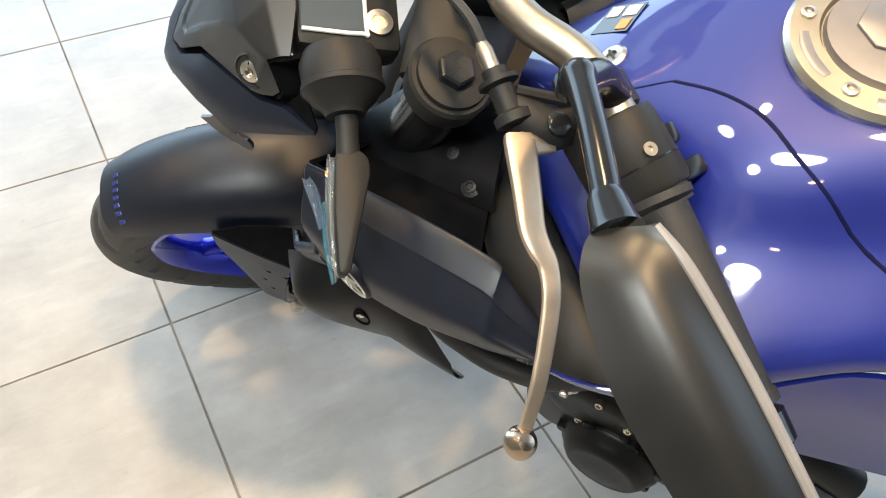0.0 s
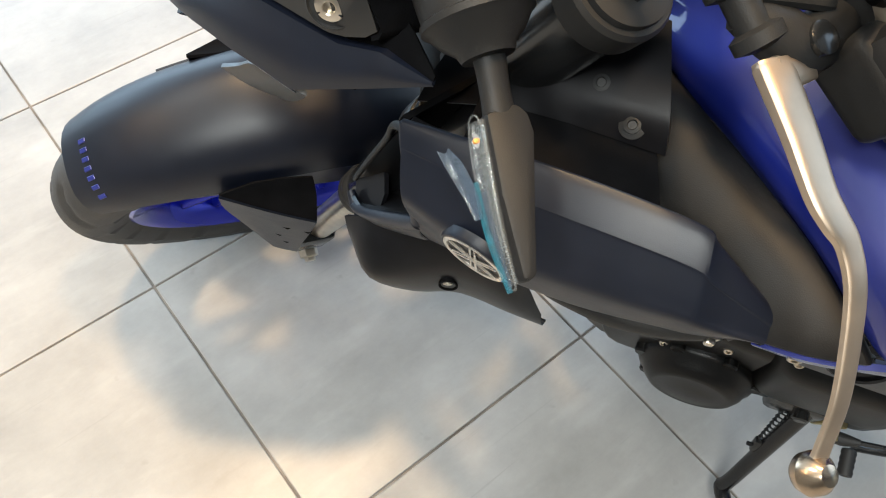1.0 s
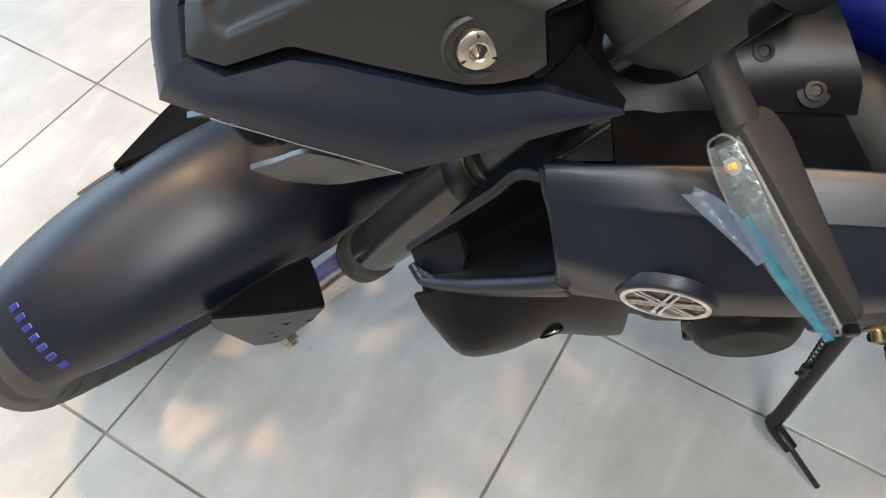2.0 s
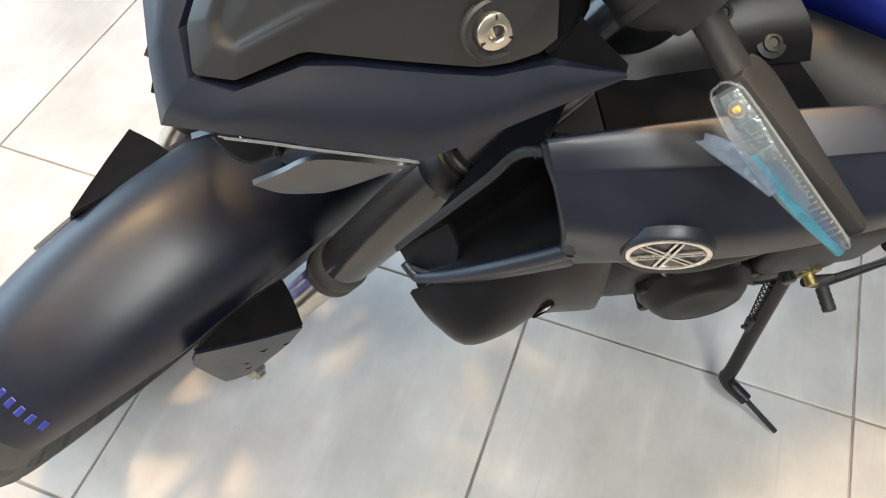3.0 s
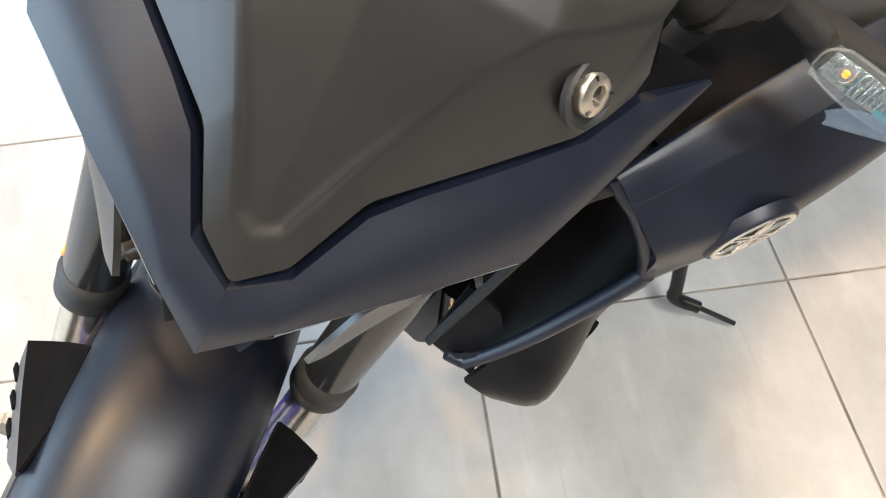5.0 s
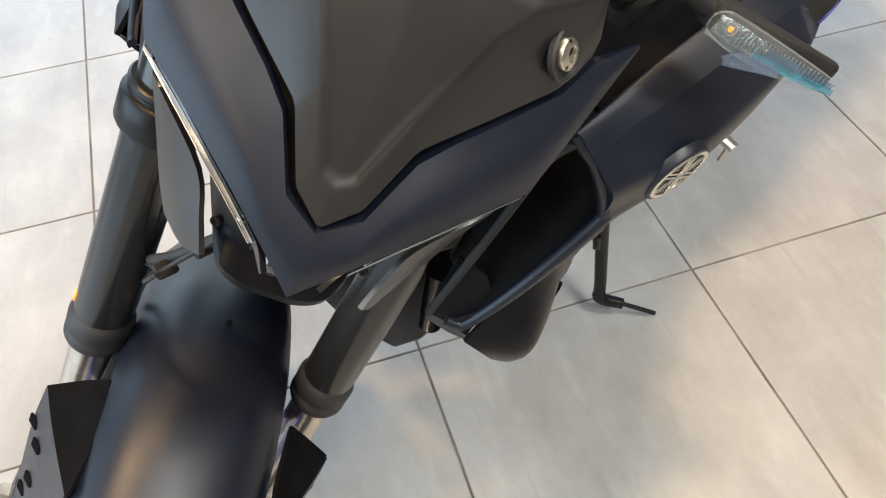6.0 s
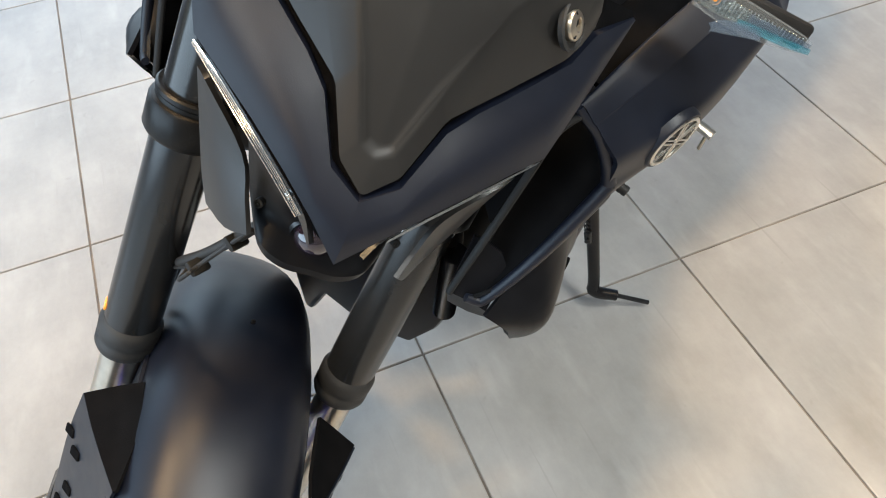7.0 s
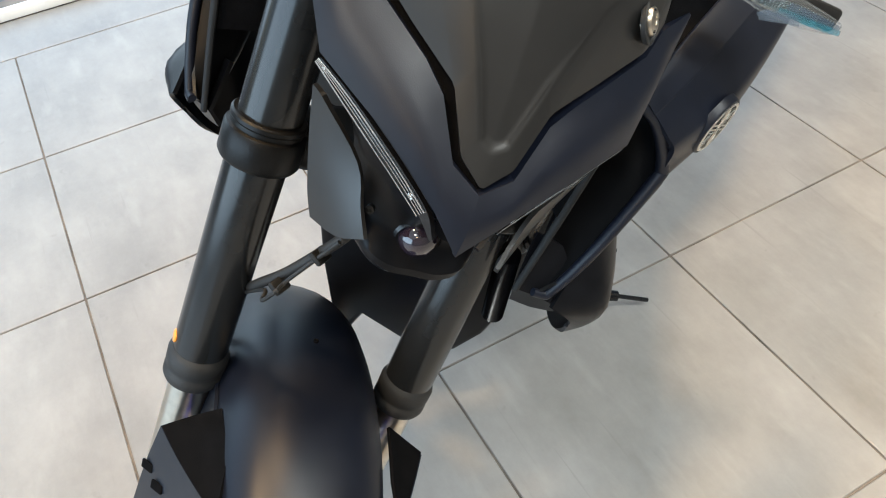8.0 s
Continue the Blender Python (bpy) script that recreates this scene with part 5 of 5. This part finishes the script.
bp_("crankcase", join(block((0.10, 0.36, 0.20), pose(-0.056, -0.66, 0.09, 8), 0.03, 4), block((0.07, 0.16, 0.14), pose(-0.090, -0.72, 0.14), 0.03, 4), lathe([(0.040, -0.10), (0.046, -0.09), (0.046, 0.0), (0.040, 0.012), (0.030, 0.016), (0.001, 0.018)], aim((-0.088, -0.535, 0.150), (-1, 0, 0.2)), 36), lathe([(0.030, -0.16), (0.034, -0.15), (0.034, 0.02), (0.028, 0.03), (0.001, 0.032)], aim((-0.060, -0.600, 0.215), (-0.75, 0.66, 0)), 32)), ENGINE, "black engine crankcase with bolted covers")
for q in ((-0.103, -0.494, 0.112), (-0.114, -0.542, 0.112), (-0.114, -0.600, 0.162), (-0.119, -0.656, 0.212), (-0.112, -0.560, 0.195), (-0.122, -0.700, 0.215), (-0.124, -0.760, 0.200), (-0.124, -0.800, 0.140)):
    bp_("engine_bolt", lathe([(0.0055, -0.020), (0.0055, 0.003), (0.0045, 0.005), (0.0028, 0.005), (0.0025, 0.002), (0.001, 0.002)], aim((q[0] + 0.010, q[1], q[2] - 0.004), (-0.9, 0.0, 0.35)), 14), STEEL, "zinc engine bolt")
bp_("coolant_hose", sweep([(-0.120, -0.345, 0.400), (-0.160, -0.391, 0.390), (-0.165, -0.435, 0.364), (-0.164, -0.475, 0.356), (-0.160, -0.520, 0.374), (-0.140, -0.570, 0.410), (-0.100, -0.610, 0.430)], 0.0105, 16, 6), RUBBER, "black coolant hose")
clip = bp_("hose_clip", lathe([(0.0104, -0.004), (0.0116, -0.004), (0.0116, 0.004), (0.0104, 0.004)], aim((-0.155, -0.534, 0.376), (0.3, -0.65, 0.62)), 20, True), STEEL, "steel hose clip")
part("clip_ear", block((0.006, 0.008, 0.010), pose(-0.168, -0.534, 0.378), 0.002), STEEL, clip)
motor = bp_("starter_cover", lathe([(0.034, -0.03), (0.034, 0.0), (0.031, 0.004), (0.028, 0.004), (0.027, 0.001), (0.012, 0.001), (0.011, 0.006), (0.001, 0.006)], aim((-0.125, -0.660, 0.344), (-0.8, 0.0, 0.6)), 36), GLOSSBLACK, "round black cap above the engine")
part("cross_piece", join(block((0.030, 0.005, 0.004), aim((-0.1285, -0.660, 0.3465), (-0.8, 0.0, 0.6), 20), 0.001), block((0.005, 0.018, 0.004), aim((-0.1285, -0.660, 0.3465), (-0.8, 0.0, 0.6), 20), 0.001)), TUBE, motor)
bp_("frame_plate", join(prism([(-0.575, 0.300), (-0.600, 0.335), (-0.640, 0.300), (-0.760, 0.300), (-0.880, 0.250), (-0.900, 0.180), (-0.860, 0.160), (-0.760, 0.235), (-0.640, 0.245)], 0.012, Matrix(((0, 0, -1, -0.112), (1, 0, 0, 0), (0, 1, 0, 0), (0, 0, 0, 1))), 0.003)), GREYPLASTIC, "dark grey frame plate")
for q in ((-0.126, -0.630, 0.275), (-0.126, -0.745, 0.270), (-0.126, -0.860, 0.205)):
    bp_("frame_bolt", lathe([(0.0085, -0.004), (0.0085, 0.001), (0.0068, 0.001), (0.0068, 0.004), (0.0055, 0.005), (0.003, 0.005), (0.003, 0.002), (0.001, 0.002)], aim(q, (-1, 0, 0.1)), 18), STEEL, "zinc frame bolt")
bp_("wiring_sleeve", lathe([(0.0080 + 0.0030 * (q % 2), -0.052 + 0.0019 * q) for q in range(56)], aim((-0.1145, -0.277, 0.322), (0.05, 0.05, 1)), 24), GLOSSBLACK, "ribbed black wiring sleeve")
linkage = bp_("gear_linkage", join(block((0.020, 0.026, 0.030), pose(-0.104, -0.768, 0.012, 25), 0.004), block((0.024, 0.008, 0.032), pose(-0.104, -0.757, 0.016, 25), 0.002), lathe([(0.006, -0.016), (0.008, -0.015), (0.008, 0.015), (0.006, 0.016)], aim((-0.112, -0.774, 0.004), (-1, 0, 0)), 16)), YELLOWZINC, "yellow zinc gear linkage")
part("link_boot", sweep([(-0.118, -0.772, -0.010), (-0.119, -0.792, -0.012), (-0.118, -0.812, -0.004)], [0.006, 0.0085, 0.004], 12, 4), RUBBER, linkage)
part("link_rod", sweep([(-0.118, -0.810, -0.005), (-0.112, -0.900, 0.030)], 0.0032, 8, 2), TUBE, linkage)
shift = bp_("gear_lever", sweep([(-0.118, -0.816, -0.042), (-0.114, -0.850, -0.032), (-0.108, -0.900, 0.000), (-0.104, -0.930, 0.020)], [0.005, 0.005, 0.006, 0.008], 10, 4), TUBE, "black gear lever with ribbed rubber")
part("toe_rubber", lathe([(0.004, 0), (0.0085, 0.002), (0.0095, 0.006), (0.0085, 0.010), (0.0095, 0.014), (0.0085, 0.018), (0.0095, 0.022), (0.0085, 0.026), (0.0095, 0.030), (0.0085, 0.035), (0.003, 0.036)], aim((-0.120, -0.816, -0.042), (-1, 0, -0.05)), 16), RUBBER, shift)
peg = bp_("foot_peg", sweep([(-0.115, -0.885, 0.100), (-0.165, -0.880, 0.099), (-0.214, -0.874, 0.097)], [0.011, 0.0105, 0.0095], 12, 4, 0.7), STEEL, "grey alloy foot peg")
part("feeler", sweep([(-0.206, -0.875, 0.092), (-0.207, -0.876, 0.060)], 0.003, 8, 2), STEEL, peg)
bp_("peg_bracket", block((0.022, 0.09, 0.10), pose(-0.105, -0.895, 0.095, 20), 0.008), ENGINE, "black foot peg bracket")
bp_("stand_bracket", join(block((0.035, 0.07, 0.05), pose(-0.098, -0.722, 0.025), 0.008), lathe([(0.010, -0.008), (0.010, 0.012), (0.007, 0.014)], aim((-0.112, -0.725, 0.035), (-1, 0, 0)), 12)), TUBE, "black side stand bracket")
bp_("stand_spring", sweep([(-0.112 - 0.0007 * q + 0.0052 * math.cos(q * 1.26), -0.716 + 0.0052 * math.sin(q * 1.26), 0.012 - 0.0016 * q) for q in range(50)], 0.0013, 6, 1), TUBE, "dark stand spring")
for q in range(14):
    bp_("radiator_fin", block((0.19, 0.004, 0.006), pose(MID, -0.3135 + 0.0045 * (q - 6.5), 0.36 + 0.0168 * (q - 6.5), -15), 0.001, 1), TUBE, "thin black radiator fin")
cover = bp_("clutch_cover", lathe([(0.066, -0.03), (0.067, 0.004), (0.064, 0.009), (0.060, 0.012), (0.056, 0.020), (0.048, 0.028), (0.043, 0.030), (0.041, 0.0295), (0.024, 0.034), (0.001, 0.036)], aim((-0.112, -0.592, 0.062), (-1, 0.05, 0.10)), 48), ENGINE, "round black engine side cover", None, 50)
for q in range(7):
    a = radians(20 + q * 51)
    part("cover_lug", lathe([(0.0085, -0.02), (0.0085, 0.005), (0.007, 0.007), (0.001, 0.007)], aim((-0.112, -0.592, 0.062), (-1, 0.05, 0.10)) @ pose(0.066 * math.cos(a), 0.066 * math.sin(a), 0.002), 14), ENGINE, cover)
# Added black mass that fills the gap where dark engine parts belong.
bp_("engine_infill", join(lathe([(0.012, -0.02), (0.034, -0.016), (0.036, -0.004), (0.034, 0.0), (0.026, 0.001), (0.024, 0.004), (0.001, 0.005)], aim((-0.115, -0.425, 0.255), (-0.75, 0.2, 0.6)), 32), block((0.05, 0.06, 0.09), pose(-0.085, -0.425, 0.265, 10), 0.012)), GLOSSBLACK, "black infill standing for dark engine parts beside the hose")
bp_("radiator_shroud", prism([(0.086, 0.26), (0.079, 0.196), (0.066, 0.126), (0.052, 0.076), (0.041, 0.074), (0.031, 0.108), (0.022, 0.136), (-0.035, 0.135), (-0.093, 0.172), (-0.115, 0.23), (-0.125, 0.281), (-0.10, 0.42), (0.09, 0.42)], 0.02, Matrix(((1, 0, 0, 0), (0, 0, 1, -0.295), (0, 1, 0, 0), (0, 0, 0, 1))), 0.005), HOUSING, "black radiator shroud")
bp_("radiator", block((0.20, 0.03, 0.26), pose(MID, -0.33, 0.36, -15), 0.006), ENGINE, "black finned radiator")
W = BODY.inverted()
knee = Vector((-0.203, -0.714, -0.178))
tip = W @ Vector((0.430, -0.888, 0.014))
stand = bp_("side_stand", sweep([(-0.105, -0.735, 0.03), knee.lerp(Vector((-0.105, -0.735, 0.03)), 0.15), knee, knee.lerp(tip, 0.4)], [0.0115, 0.0100, 0.0110, 0.0095], 16, 5), GLOSSBLACK, "black steel side stand, swung out")
part("stop_lug", join(block((0.012, 0.012, 0.024), pose(-0.149, -0.714, -0.066, 0, 25, 0), 0.003), lathe([(0.003, 0), (0.003, 0.006), (0.002, 0.007)], aim((-0.151, -0.709, -0.068), (0, 1, 0)), 10)), TUBE, stand, "black stand stop lug")
part("foot_rod", sweep([knee.lerp(tip, 0.35), tip], 0.004, 10, 2), TUBE, stand)
for sd in (-1, 1):
    bp_("frame_rail", sweep([(MID + sd * 0.03, -0.40, 0.50), (MID + sd * 0.10, -0.48, 0.42), (MID + sd * 0.12, -0.62, 0.38), (MID + sd * 0.12, -0.80, 0.30)], 0.018, 14, 5), PLASTIC, "black tubular frame rail")

# rear half
seat = bp_("seat", sheet([[(MID + x * h, y, z + c * (1 - x * x)) for x in (-1, -0.8, -0.4, 0, 0.4, 0.8, 1)] for y, h, z, c in ((-0.90, 0.085, 0.53, 0.05), (-0.98, 0.115, 0.49, 0.05), (-1.10, 0.13, 0.485, 0.05), (-1.20, 0.11, 0.50, 0.06), (-1.26, 0.105, 0.55, 0.055), (-1.45, 0.09, 0.585, 0.05), (-1.56, 0.05, 0.60, 0.035))], 0.04, 2, 4), RUBBER, "black two-level motorcycle seat")
tail = bp_("tail_cover", join(*[sheet([[(MID + sd * 0.09, -0.94, 0.51), (MID + sd * 0.125, -1.12, 0.47), (MID + sd * 0.105, -1.35, 0.555), (MID + sd * 0.045, -1.60, 0.615)], [(MID + sd * 0.10, -0.95, 0.42), (MID + sd * 0.125, -1.12, 0.39), (MID + sd * 0.10, -1.35, 0.47), (MID + sd * 0.04, -1.62, 0.575)]], 0.004, 4, 3) for sd in (-1, 1)]), MATTE, "matt midnight-blue tail cover")
part("tail_lamp", block((0.08, 0.03, 0.03), pose(MID, -1.615, 0.595, 20), 0.01), AMBER, tail, "small rear lamp")
REAR = Vector((MID, -1.37, 0.0))


def rear_part(name, bm, material, label=""):
    bmesh.ops.transform(bm, matrix=Matrix.Translation(REAR), verts=bm.verts)
    return bp_(name, bm, material, label)


rear = rear_part("rear_wheel", lathe([(0.222, -0.055), (0.205, -0.053), (0.190, -0.01), (0.190, 0.01), (0.205, 0.053), (0.222, 0.055), (0.212, 0)], SIDEWAYS, 64, True), RIM, "blue painted rear alloy wheel")
rt = tyre_mesh([(r, z * 1.45) for r, z in tyre_prof], 120)
bmesh.ops.transform(rt, matrix=Matrix.Translation(REAR), verts=rt.verts)
part("tyre", rt, TYRE, rear, "wide black rear tyre")
for q in range(5):
    t = 2 * math.pi * q / 5
    part("spoke", sweep([REAR, REAR + Vector((0, math.sin(t) * 0.1, math.cos(t) * 0.1)), REAR + Vector((0, math.sin(t) * 0.194, math.cos(t) * 0.194))], [0.022, 0.014, 0.016], 10, 3), RIM, rear)
for sd in (-1, 1):
    bp_("swingarm", sweep([(MID + sd * 0.10, -0.92, 0.10), (MID + sd * 0.115, -1.15, 0.07), (MID + sd * 0.12, -1.39, 0.0)], [0.03, 0.028, 0.022], 16, 5, 1.3), TUBE, "black rear swingarm")
bp_("exhaust", sweep([(0.10, -0.42, 0.10), (0.11, -0.50, -0.10), (0.13, -0.75, -0.13), (0.15, -0.95, -0.10), (0.17, -1.12, -0.03)], [0.022, 0.022, 0.03, 0.05, 0.045], 20, 5), STEEL, "short steel exhaust")
bp_("shock_absorber", sweep([(MID, -0.95, 0.40), (MID, -1.02, 0.10)], 0.03, 20, 4), RUBBER, "black rear shock absorber")

# floor tiles
tile_me = None
for ix in range(-6, 5):
    for iy in range(-8, 7):
        x0, x1, y0, y1 = ix * 0.5, ix * 0.5 + 0.5, iy * 0.5, iy * 0.5 + 0.5
        if x1 > X1 + 0.01 or x0 < X0:
            continue
        if tile_me is None:
            bm = block((0.4962, 0.4962, 0.012), None, 0.0016, 2)
            tile_me = bpy.data.meshes.new("tile")
            bm.to_mesh(tile_me)
            bm.free()
            tile_me.materials.append(TILE)
        t = new("tile", tile_me)
        t.parent = floor
        t.location = ((x0 + x1) / 2, (y0 + y1) / 2, -0.006)
strip = mesh_ob("tile", block((X1 - 2.0 - 0.0035, Y1 - Y0, 0.012), pose((2.0 + X1) / 2, (Y0 + Y1) / 2, -0.006), 0.0008, 1), TILE)
strip.parent = floor
